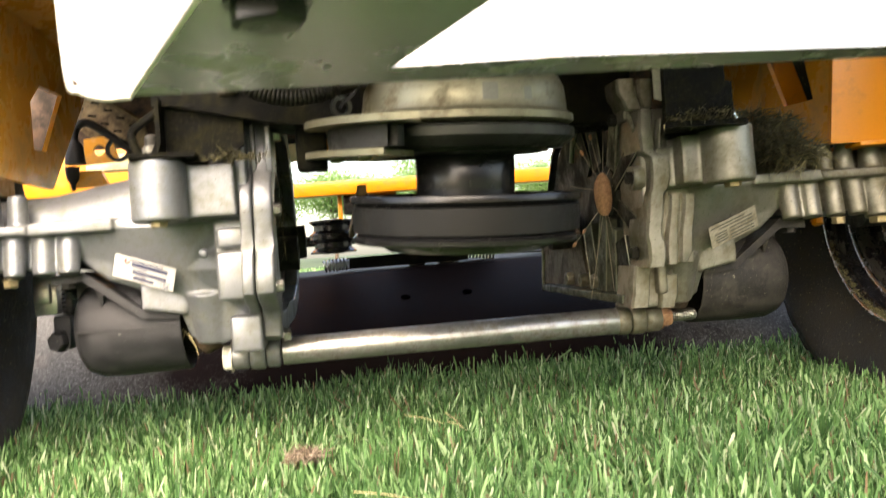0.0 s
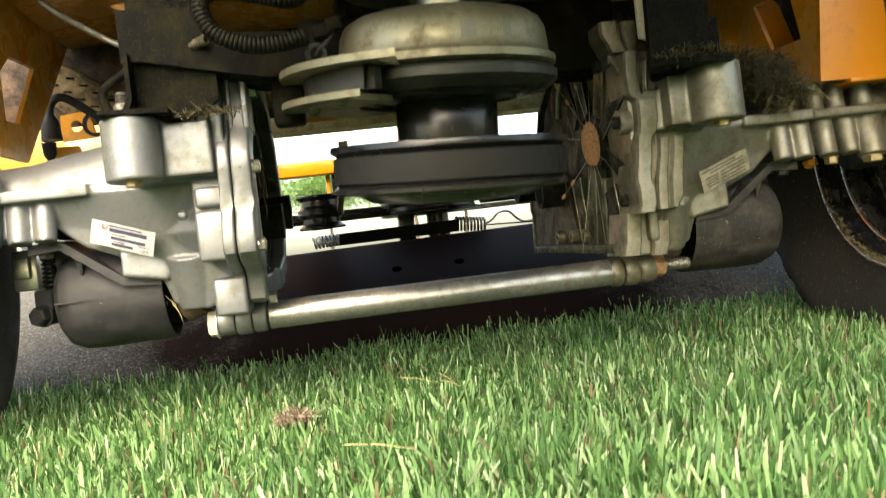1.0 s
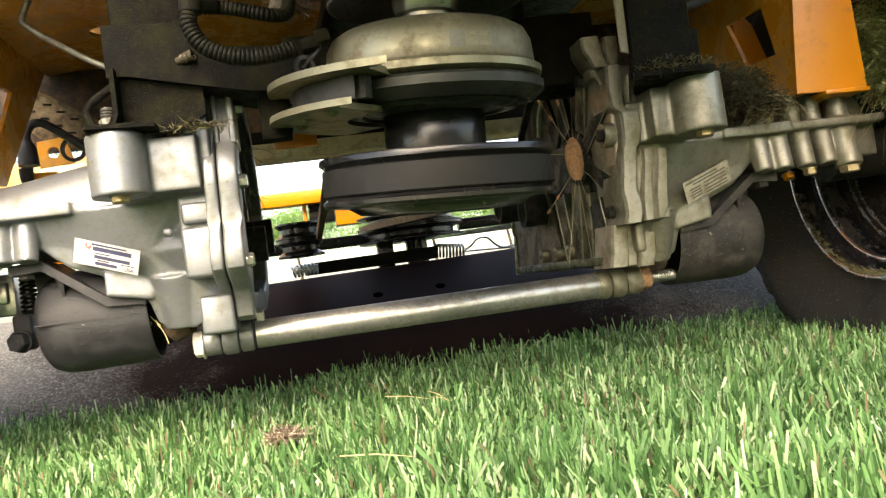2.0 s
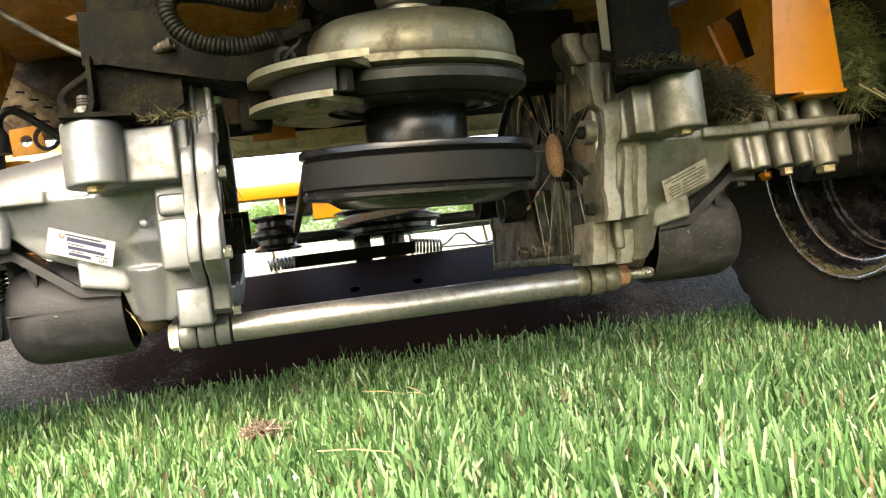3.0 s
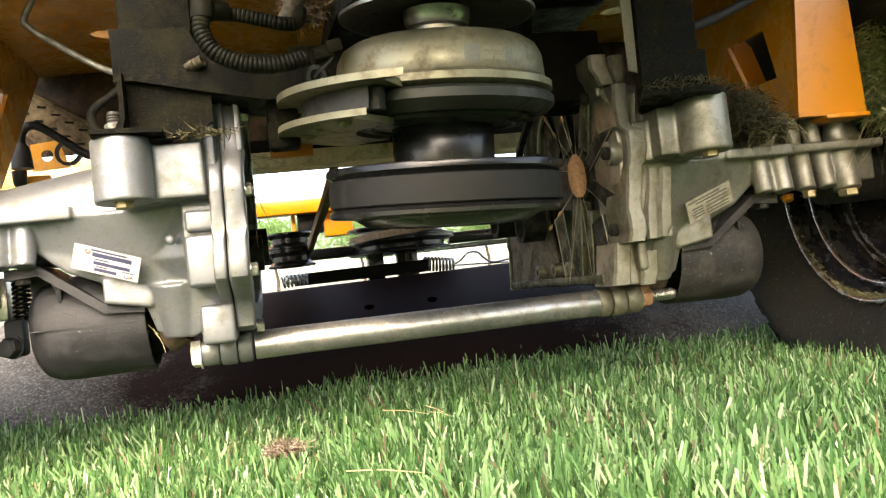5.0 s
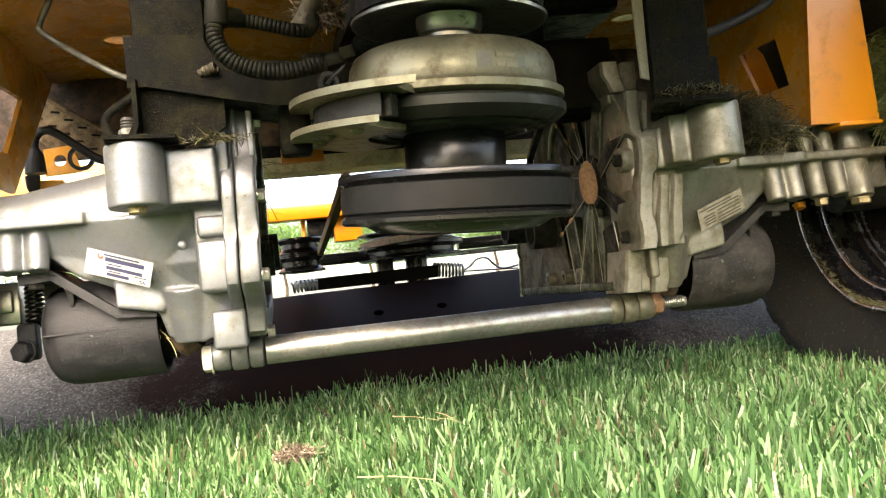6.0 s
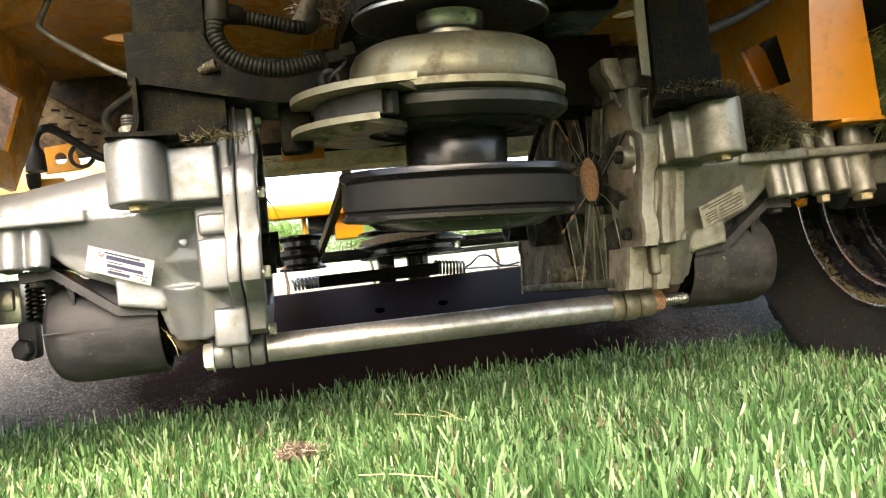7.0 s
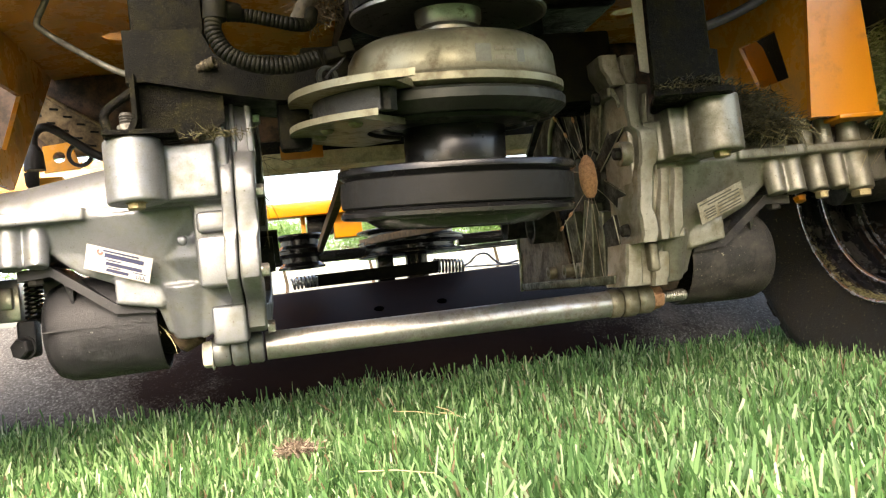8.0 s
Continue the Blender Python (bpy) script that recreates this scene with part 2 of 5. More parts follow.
def part(name, bm, material, parent=None, label="", bevel=0.0, smooth=40, segs=2, remesh=0.0, soften=6, remesh_mat=None):
    """Links a bmesh, given in world metres, as one object with its origin at its middle."""
    if bevel:
        es = [e for e in bm.edges if len(e.link_faces) == 2 and e.calc_face_angle(0) > radians(32)]
        bmesh.ops.bevel(bm, geom=es, offset=bevel, segments=segs, profile=0.5, affect="EDGES", clamp_overlap=True)
    if TURNED[0]:
        bmesh.ops.transform(bm, matrix=TURNED[0], verts=bm.verts)
    vs = [v.co for v in bm.verts]
    lo = Vector(min(v[i] for v in vs) for i in range(3))
    hi = Vector(max(v[i] for v in vs) for i in range(3))
    mid = (lo + hi) / 2
    bmesh.ops.translate(bm, verts=bm.verts, vec=-mid)
    bmesh.ops.recalc_face_normals(bm, faces=bm.faces)
    me = bpy.data.meshes.new(name)
    bm.to_mesh(me)
    bm.free()
    me.shade_smooth()
    if not remesh:
        me.set_sharp_from_angle(angle=radians(smooth))
    me.materials.append(material)
    ob = new(name, me)
    PLACE[ob] = mid
    ob.location = mid
    if parent:
        ob.parent = parent
        ob.location = mid - PLACE[parent]
    if remesh:
        r = ob.modifiers.new("cast", "REMESH")
        r.mode, r.voxel_size, r.use_smooth_shade = "VOXEL", remesh, True
        s = ob.modifiers.new("fillet", "SMOOTH")
        s.factor, s.iterations = 0.5, soften
    if label:
        tagged(ob, label)
    return ob


def thing(name, at, label, category, group="", kind=""):
    ob = new(name)
    ob.empty_display_size = 0.05
    ob.location = at
    PLACE[ob] = Vector(at)
    return tagged(ob, label, category, group, kind)


def basis(axis):
    a = Vector(axis).normalized()
    u = a.orthogonal().normalized()
    return a, u, a.cross(u)


def add_lathe(bm, prof, origin, axis=(0, 0, 1), n=32, a0=0.0, a1=360.0):
    """Revolves (radius, height) pairs round the axis."""
    a, u, v = (Vector((0, 0, 1)), Vector((1, 0, 0)), Vector((0, 1, 0))) if tuple(axis) == (0, 0, 1) else basis(axis)
    o, whole = Vector(origin), abs(a1 - a0) >= 360
    rows = []
    for k in range(n if whole else n + 1):
        th = radians(a0 + (a1 - a0) * k / n)
        d = u * math.cos(th) + v * math.sin(th)
        rows.append([bm.verts.new(o + d * r + a * h) for r, h in prof])
    for k in range(n):
        p, q = rows[k], rows[(k + 1) % len(rows)]
        for i in range(len(prof) - 1):
            if prof[i][0] < 1e-6 and prof[i + 1][0] < 1e-6:
                continue
            bm.faces.new((p[i], q[i], q[i + 1], p[i + 1]))
    if not whole:
        bm.faces.new(rows[0])
        bm.faces.new(rows[-1][::-1])
    bmesh.ops.remove_doubles(bm, verts=bm.verts, dist=1e-6)
    return bm


def add_cyl(bm, p0, p1, r0, r1=None, n=24):
    p0, p1 = Vector(p0), Vector(p1)
    h = (p1 - p0).length
    return add_lathe(bm, [(0, 0), (r0, 0), (r0 if r1 is None else r1, h), (0, h)], p0, p1 - p0, n)


def add_box(bm, lo, hi, turn=None):
    c = (Vector(lo) + Vector(hi)) / 2
    d = Vector(hi) - Vector(lo)
    m = Matrix.Translation(c) @ (turn or Matrix()) @ Matrix.Diagonal((abs(d.x), abs(d.y), abs(d.z), 1))
    bmesh.ops.create_cube(bm, size=1.0, matrix=m)
    return bm


def add_prism(bm, poly, vec):
    """Extrudes a polygon of 3D points along vec."""
    a = [bm.verts.new(p) for p in poly]
    b = [bm.verts.new(Vector(p) + Vector(vec)) for p in poly]
    bm.faces.new(a[::-1])
    bm.faces.new(b)
    for i in range(len(a)):
        j = (i + 1) % len(a)
        bm.faces.new((a[i], a[j], b[j], b[i]))
    return bm


def add_ring(bm, outer, inner, vec):
    """A plate with a hole through it: two outlines of 3D points, extruded along vec."""
    vec = Vector(vec)
    loops = [[[bm.verts.new(Vector(p) + d) for p in pts] for pts in (outer, inner)] for d in (Vector(), vec)]
    for lo in loops:
        es = [bm.edges.new((vs[i], vs[(i + 1) % len(vs)])) for vs in lo for i in range(len(vs))]
        made = bmesh.ops.triangle_fill(bm, use_beauty=True, use_dissolve=False, edges=es)["geom"]
        hole = set(lo[1])
        bad = [f for f in made if isinstance(f, bmesh.types.BMFace) and all(v in hole for v in f.verts)]
        bmesh.ops.delete(bm, geom=bad, context="FACES_ONLY")
    for k in (0, 1):
        a, b = loops[0][k], loops[1][k]
        for i in range(len(a)):
            j = (i + 1) % len(a)
            bm.faces.new((a[i], a[j], b[j], b[i]))
    return bm


def smooth_path(pts, steps=6):
    """A Catmull-Rom line through the points."""
    p = [Vector(q) for q in pts]
    p = [2 * p[0] - p[1]] + p + [2 * p[-1] - p[-2]]
    out = []
    for i in range(1, len(p) - 2):
        for k in range(steps):
            t = k / steps
            out.append(0.5 * (2 * p[i] + (p[i + 1] - p[i - 1]) * t + (2 * p[i - 1] - 5 * p[i] + 4 * p[i + 1] - p[i + 2]) * t * t
                              + (3 * p[i] - p[i - 1] - 3 * p[i + 1] + p[i + 2]) * t ** 3))
    return out + [p[-2]]


def add_sweep(bm, path, r, n=10, closed=False):
    """A round rod along a line; r is a radius, or a list of them."""
    path = [Vector(p) for p in path]
    rows, up = [], None
    for i, p in enumerate(path):
        d = (path[(i + 1) % len(path)] - path[i - 1]) if closed else (path[min(i + 1, len(path) - 1)] - path[max(i - 1, 0)])
        d.normalize()
        up = d.orthogonal().normalized() if up is None else (up - d * up.dot(d)).normalized()
        side = d.cross(up)
        rad = r[i] if isinstance(r, (list, tuple)) else r
        rows.append([bm.verts.new(p + (up * math.cos(2 * math.pi * k / n) + side * math.sin(2 * math.pi * k / n)) * rad) for k in range(n)])
    for i in range(len(rows) if closed else len(rows) - 1):
        a, b = rows[i], rows[(i + 1) % len(rows)]
        for k in range(n):
            bm.faces.new((a[k], a[(k + 1) % n], b[(k + 1) % n], b[k]))
    if not closed:
        bm.faces.new(rows[0][::-1])
        bm.faces.new(rows[-1])
    return bm


def add_strip(bm, path, width, thick, side):
    """A flat belt along a line: width across `side`, thick the other way."""
    path, s = [Vector(p) for p in path], Vector(side).normalized()
    rows = []
    for i, p in enumerate(path):
        d = (path[min(i + 1, len(path) - 1)] - path[max(i - 1, 0)]).normalized()
        w = (s - d * s.dot(d)).normalized()
        t = d.cross(w)
        rows.append([bm.verts.new(p + w * width * a + t * thick * b) for a, b in ((-.5, -.5), (.5, -.5), (.5, .5), (-.5, .5))])
    for a, b in zip(rows, rows[1:]):
        for k in range(4):
            bm.faces.new((a[k], a[(k + 1) % 4], b[(k + 1) % 4], b[k]))
    bm.faces.new(rows[0][::-1])
    bm.faces.new(rows[-1])
    return bm


def coil(p0, p1, r, turns, steps=14):
    p0, p1 = Vector(p0), Vector(p1)
    a, u, v = basis(p1 - p0)
    n = turns * steps
    return [p0.lerp(p1, k / n) + (u * math.cos(2 * math.pi * k / steps) + v * math.sin(2 * math.pi * k / steps)) * r for k in range(n + 1)]


def hex_bolt(name, p, axis, r, h, material, parent, label="", shank=0.0, shank_r=0.0):
    """A hexagon head that stands on p, with a washer face and, where it shows, a threaded end."""
    bm = bmesh.new()
    a = Vector(axis).normalized()
    p = Vector(p)
    add_lathe(bm, [(0, 0), (r * 1.12, 0), (r * 1.12, h * .14), (0, h * .14)], p, a, 20)
    add_lathe(bm, [(0, h * .14), (r, h * .14), (r, h * .85), (r * .84, h), (0, h)], p, a, 6)
    if shank:
        prof, k = [(0, h)], 10
        for i in range(k):
            prof += [(shank_r, h + shank * i / k), (shank_r * .86, h + shank * (i + .5) / k)]
        add_lathe(bm, prof + [(shank_r * .8, h + shank), (0, h + shank)], p, a, 16)
    return part(name, bm, material, parent, label, smooth=25)


def blades_mesh(name, roots, heights, widths, leans, material, segs=3, flat=0.0):
    """Many bent grass blades with mown tips in one mesh."""
    rng = np.random.default_rng(len(roots))
    n = len(roots)
    az, face = rng.uniform(0, 2 * np.pi, n), rng.uniform(0, 2 * np.pi, n)
    dirs = np.stack([np.cos(az), np.sin(az)], 1)
    side = np.stack([np.cos(face), np.sin(face)], 1)
    vs, per = [], 2 * segs + 2
    for k in range(segs + 1):
        f = k / segs
        c = np.empty((n, 3))
        c[:, :2] = roots[:, :2] + dirs * (leans * heights * f ** 1.8)[:, None]
        c[:, 2] = roots[:, 2] + heights * f * (1 - 0.25 * leans * f)
        w = widths * (1.0 - 0.60 * f ** 3.0) * 0.5
        for sgn in (-1, 1):
            q = c.copy()
            q[:, :2] += side * (sgn * w)[:, None]
            if k == segs:
                q[:, 2] += sgn * w * 0.8
            vs.append(q)
    verts = np.stack(vs, 1).reshape(-1, 3)
    faces = []
    quad = [(2 * k, 2 * k + 1, 2 * k + 3, 2 * k + 2) for k in range(segs)]
    for i in range(n):
        o = i * per
        for f in quad:
            faces.append(tuple(o + j for j in f))
    me = bpy.data.meshes.new(name)
    me.from_pydata(verts, [], faces)
    me.shade_smooth()
    me.materials.append(material)
    return new(name, me)


def tuft(name, centre, size, count, length, material, label, category, droop=0.0, seed=1, curl=0.6, width=0.0012):
    """A matted clump of cut grass: short strands thrown in all directions inside an ellipsoid."""
    rng = random.Random(seed)
    bm = bmesh.new()
    c = Vector(centre)
    for _ in range(count):
        while True:
            q = Vector((rng.uniform(-1, 1), rng.uniform(-1, 1), rng.uniform(-1, 1)))
            if q.length < 1:
                break
        p = c + Vector((q.x * size[0], q.y * size[1], q.z * size[2]))
        d = Vector((rng.gauss(0, 1), rng.gauss(0, 1), rng.gauss(0, 0.6) - droop)).normalized()
        b = Vector((rng.gauss(0, 1), rng.gauss(0, 1), rng.gauss(0, 1) - droop)).normalized() * curl
        w = d.orthogonal().normalized() * width * rng.uniform(.5, 1.2)
        ln, prev = length * rng.uniform(.4, 1.2), None
        for k in range(4):
            f = k / 3
            q = p + (d * f + b * f * f * .6) * ln
            ww = w * (1 - .7 * f)
            row = (bm.verts.new(q - ww), bm.verts.new(q + ww))
            if prev:
                bm.faces.new((prev[0], prev[1], row[1], row[0]))
            prev = row
    ob = part(name, bm, material)
    return tagged(ob, label, category, kind="stuff")


# ---- ground and lawn ----
def ground_sheet():
    bm = bmesh.new()
    ring = [(-400, -400), (400, -400), (400, 400), (-400, 400)]
    bm.faces.new([bm.verts.new((x, y, 0.0)) for x, y in ring])
    ob = part("ground", bm, SOIL)
    return tagged(ob, "flat lawn soil and thatch under green grass", "ground", kind="structure")


def lawn():
    rng = np.random.default_rng(7)

    def field(name, x0, x1, y0, y1, density, h, w, segs, label):
        n = int((x1 - x0) * (y1 - y0) * density)
        r = np.zeros((n, 3))
        r[:, 0], r[:, 1] = rng.uniform(x0, x1, n), rng.uniform(y0, y1, n)
        wave = 0.5 + 0.5 * np.sin(r[:, 0] * 23 + 2.1 * np.sin(r[:, 1] * 17)) * np.sin(r[:, 1] * 19 + 1.7 * np.sin(r[:, 0] * 13))
        heights = h * rng.normal(0.95, 0.125, n).clip(0.4, 1.3) * (0.88 + 0.2 * wave) * (1 + .10 * ((r[:, 1] - .62) / .4).clip(0, 1))
        ob = blades_mesh(name, r, heights, w * rng.uniform(0.6, 1.3, n), rng.gamma(2.0, 0.20, n).clip(0, 1.2), GRASS, segs)
        return tagged(ob, label, "grass", kind="stuff")

    field("lawn_grass", -0.62, 0.80, 0.20, 1.02, 215000, 0.0555, 0.0030, 3, "fresh green mown lawn grass under the mower")
    field("lawn_grass", -1.8, 1.9, 1.05, 2.4, 9000, 0.056, 0.0036, 2, "green mown lawn grass beyond the mower")
    field("lawn_grass", -1.8, 1.9, -1.2, 0.20, 6000, 0.052, 0.004, 2, "green mown lawn grass behind the mower")
    field("lawn_grass", -1.8, -0.62, 0.20, 1.05, 9000, 0.054, 0.004, 2, "green mown lawn grass beside the mower")
    field("lawn_grass", 0.80, 1.9, 0.20, 1.05, 9000, 0.054, 0.004, 2, "green mown lawn grass beside the mower")
    for x0, x1, y0, y1 in ((-5.0, -1.8, -4.0, 2.4), (1.9, 5.0, -4.0, 2.4), (-1.8, 1.9, -4.0, -1.2)):
        field("lawn_grass", x0, x1, y0, y1, 1700, 0.06, 0.008, 2, "green open lawn round the mower")
    field("lawn_grass", -6.0, 8.0, 2.4, 12.0, 420, 0.07, 0.012, 2, "green open lawn in the distance")


ground_sheet()
lawn()

# ---- the mower ----
MOWER = thing("riding_mower", (0, 0.70, 0), "yellow zero-turn riding mower seen from behind and below, parked on grass", "riding mower")
AXLE_Y, AXLE_Z = 0.690, 0.212
CX, CY = 0.0065, 0.570


def transaxle(s, worn, label_look, label_text):
    """One hydrostatic drive; s is -1 on one side and 1 on the other, u runs outwards."""
    def P(u, y, z):
        if not y:
            return Vector((s * u, y, z))
        k = min(1.0, max(0.0, (.240 - z) / .03))
        return Vector((s * u, y - .007 * k * k * (3 - 2 * k), z - .1 * (min(y, .645) - .57)))

    bm = bmesh.new()
    um = .148 if s < 0 else .168
    # bolt boss and the block beside it
    add_cyl(bm, P(.207, .578, .2335), P(.207, .578, .2755), .0188, n=40)
    add_box(bm, P(.1560 if s < 0 else .1740, .5840, .236), P(.207, .62, .2765))
    if s > 0:
        add_box(bm, (.157, .6075, .174), (.188, .65, .264))
        add_box(bm, (.150, .6080, .178), (.172, .66, .296))
        add_box(bm, (.148, .6280, .140), (.178, .67, .182))
        add_box(bm, (.1435, .6200, .290), (.166, .66, .318))
    else:
        add_box(bm, (-.1760, .6030, .178), (-.150, .65, .233))
        add_box(bm, (-.1590, .6050, .176), (-.1350, .66, .312))
        add_box(bm, (-.1660, .5920, .234), (-.1480, .64, .296))
        add_box(bm, (-.1720, .6350, .142), (-.1380, .67, .180))
    add_box(bm, P(um if s < 0 else .160, .600, .236), P(.214, .66, .272))
    add_box(bm, P(um + .002, .650, .19), P(.232, .80, .274))
    # lower gearcase: one smooth face, nearer towards the joint
    low = [(um, .240, .604), (.172, .240, .606), (.200, .240, .618), (.240, .240, .626), (.280, .240, .636), (.285, .222, .648), (.262, .203, .649), (.222, .186, .648),
           (.210, .172, .650), (.205, .154, .654), (.180, .147, .648), (um + .002, .160, .640), (um, .20, .612)]
    f = [bm.verts.new(P(u, y, z)) for u, z, y in low]
    g = [bm.verts.new(P(u, .77, z)) for u, z, y in low]
    for k in range(len(low)):
        bm.faces.new((f[k], f[(k + 1) % len(low)], g[(k + 1) % len(low)], g[k]))
    for ring, c in ((f, P(.204, .6385, .205)), (g, P(.195, .77, .205))):
        mid = bm.verts.new(c)
        for k in range(len(low)):
            bm.faces.new((ring[k], ring[(k + 1) % len(low)], mid))
    bmesh.ops.recalc_face_normals(bm, faces=bm.faces)
    add_cyl(bm, P(.188, .655, .19), P(.187, .662, .150), .021, .015)
    add_prism(bm, [P(.238, .645, .196), P(.204, .645, .190), P(.206, .645, .172), P(.238, .645, .178)], (0, .05, 0))
    add_lathe(bm, [(0, 0), (.0042, 0), (.0038, .003), (0, .003)], P(.186, .6225, .215), (0, -1, 0), 20)
    # axle horn with its split flange
    add_lathe(bm, [(0, .17), (.050, .17), (.050, .205), (.041, .235), (.029, .305), (.026, .36), (.030, .365), (.030, .40), (.0, .40)],
              P(0, .682, .2435), (s, 0, 0), 40)
    add_box(bm, P(.214, .628, .2385), P(.40, .735, .2475))
    add_box(bm, P(.252, .6255, .2375), P(.312, .66, .2485))
    for u, r in ((.287, .0085), (.305, .009), (.326, .0085), (.346, .0085), (.367, .0125)):
        add_cyl(bm, P(u, .6415 if r < .01 else .6445, .209 if r < .01 else .206), P(u, .6415 if r < .01 else .6445, .243), r * .9, r, n=20)
    for u, r in ((.324, .008), (.343, .008), (.367, .010)):
        add_cyl(bm, P(u, .645, .243), P(u, .645, .271), r, r * .85, n=20)
    add_box(bm, P(.285, .65, .214), P(.40, .70, .24))
    drive = part("transaxle", bm, worn, MOWER, "cast aluminium hydrostatic transaxle housing", remesh=0.0013, soften=5)

    # two joint rims, side by side; they lean in a little towards the top
    def lean(u, y, z):
        return P(u + (.175 - z) * .03, y, z)

    rear = [(.640, .330), (.615, .324), (.605, .312), (.603, .290), (.600, .270), (.593, .258), (.588, .250), (.586, .232), (.590, .220), (.596, .205),
            (.600, .188), (.606, .176), (.622, .170), (.640, .162), (.655, .148)]
    front = [(.690, .148), (.73, .150), (.82, .150), (.90, .165), (.925, .20), (.915, .25), (.87, .30), (.80, .335), (.70, .345)]
    if s > 0:
        rear = [(y + .034, z) for y, z in rear]
    else:
        rear = [(.640, .330), (.612, .322), (.604, .312), (.602, .276), (.597, .266), (.589, .257), (.586, .248), (.586, .237), (.590, .229), (.594, .214), (.594, .206),
                (.590, .199), (.588, .189), (.590, .180), (.602, .174), (.622, .171), (.630, .165), (.633, .150), (.640, .147)]
    ring = rear + front
    thin = (.86, .80) if s < 0 else (.972, .945)
    hole = [(.755 + (y - .755) * thin[0], .245 + (z - .245) * thin[1]) for y, z in ring]
    for u0, u1, grow in ((.1335, .1472, 0.0), (.1482, .1570, .0015)) if s < 0 else ((.1530, .1600, 0.0),):
        bm = bmesh.new()
        add_ring(bm, [lean(u0, y + grow, z) for y, z in ring], [lean(u0, y, z) for y, z in hole], P(u1 - u0, 0, 0))
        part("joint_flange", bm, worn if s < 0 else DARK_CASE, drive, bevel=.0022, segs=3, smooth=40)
    # ribs and raised pads on the joint
    pads = []
    if s < 0:
        pads += [((.1300, .5975, .268), (.1345, .64, .322)), ((.1415, .5985, .268), (.1445, .64, .318)),
                 ((.1480, .5990, .177), (.1745, .65, .2165)), ((.1480, .6010, .2150), (.1735, .65, .2340)), ((.1480, .6260, .139), (.1715, .67, .1690))]
        strips = []
    else:
        pads += [((.1620, .626, .156), (.1700, .665, .181))]
        strips = [(0.6120, [(0.1370, 0.1520, 0.321), (0.1370, 0.1520, 0.312), (0.1420, 0.1560, 0.301), (0.1440, 0.1570, 0.297)]),
                  (0.6160, [(0.1560, 0.1680, 0.321), (0.1560, 0.1680, 0.308), (0.1580, 0.1670, 0.299)]),
                  (0.5980, [(0.1480, 0.1600, 0.294), (0.1470, 0.1580, 0.277), (0.1480, 0.1590, 0.263), (0.1540, 0.1700, 0.256), (0.1540, 0.1700, 0.244), (0.1530, 0.1680, 0.234), (0.1510, 0.1640, 0.228), (0.1500, 0.1630, 0.220), (0.1470, 0.1600, 0.198), (0.1480, 0.1620, 0.189), (0.1480, 0.1620, 0.180), (0.1460, 0.1600, 0.173)]),
                  (0.6015, [(0.1640, 0.1690, 0.287), (0.1620, 0.1670, 0.266), (0.1670, 0.1740, 0.260)]),
                  (0.6030, [(0.1700, 0.1790, 0.228), (0.1640, 0.1740, 0.184), (0.1640, 0.1730, 0.174)]),
                  (0.6055, [(0.1820, 0.1920, 0.228), (0.1760, 0.1870, 0.185), (0.1760, 0.1830, 0.175)]),
                  (0.6180, [(0.1430, 0.1570, 0.174), (0.1410, 0.1550, 0.157), (0.1380, 0.1530, 0.141)]),
                  (0.6220, [(0.1640, 0.1800, 0.165), (0.1640, 0.1790, 0.150), (0.1630, 0.1760, 0.139)])]
    # stepped bolt strips in front of the joint
    for deep, lv in strips:
        q = bmesh.new()
        flow = []
        for r0, r1 in zip(lv, lv[1:]):
            for k in range(4):
                f = (1 - math.cos(math.pi * k / 4)) / 2
                flow.append([a + (b - a) * f for a, b in zip(r0[:2], r1[:2])] + [r0[2] + (r1[2] - r0[2]) * k / 4])
        flow.append(lv[-1])
        wide = [u1 - u0 for u0, u1, z in lv]
        rows = []
        for u0, u1, z in flow:
            d = deep - .35 * (u1 - u0 - min(wide))
            m = (u0 + u1) / 2
            rows.append([q.verts.new((s * u, y, z)) for u, y in ((u0, d + .0026), (u0 + .0018, d + .0003), (m, d), (u1 - .0018, d + .0003), (u1, d + .0026), (u1, deep + .04), (u0, deep + .04))])
        for r0, r1 in zip(rows, rows[1:]):
            for k in range(7):
                q.faces.new((r0[k], r0[(k + 1) % 7], r1[(k + 1) % 7], r1[k]))
        q.faces.new(rows[0])
        q.faces.new(rows[-1][::-1])
        part("joint_strip", q, worn, drive, smooth=28)
    for lo, hi in pads:
        bm = bmesh.new()
        add_box(bm, P(*lo), P(*hi))
        part("joint_pad", bm, worn, drive, bevel=.0028 if hi[0] - lo[0] > .008 else .0012, segs=3)
    # feet that clamp the cross tube
    for u0, u1, r in ((.1395, .1500, .0120), (.1510, .1630, .0125), (.1640, .1770, .0115)):
        bm = bmesh.new()
        add_lathe(bm, [(0, 0), (r * .9, 0), (r, .0015), (r, u1 - u0 - .0015), (r * .9, u1 - u0), (0, u1 - u0)], P(u0, .671, .1350), (s, 0, 0), 32)
        part("clamp_foot", bm, worn, drive)
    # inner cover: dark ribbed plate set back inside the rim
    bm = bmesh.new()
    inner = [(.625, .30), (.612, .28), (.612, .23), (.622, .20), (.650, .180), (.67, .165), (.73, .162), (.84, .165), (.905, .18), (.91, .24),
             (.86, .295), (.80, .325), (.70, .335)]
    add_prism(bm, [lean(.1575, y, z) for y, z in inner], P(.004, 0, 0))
    cover = part("inner_cover", bm, DARK_CASE, drive, "dark ribbed inner cover", bevel=.001)
    def W(u, y, z):
        return Vector((s * u, y, z))

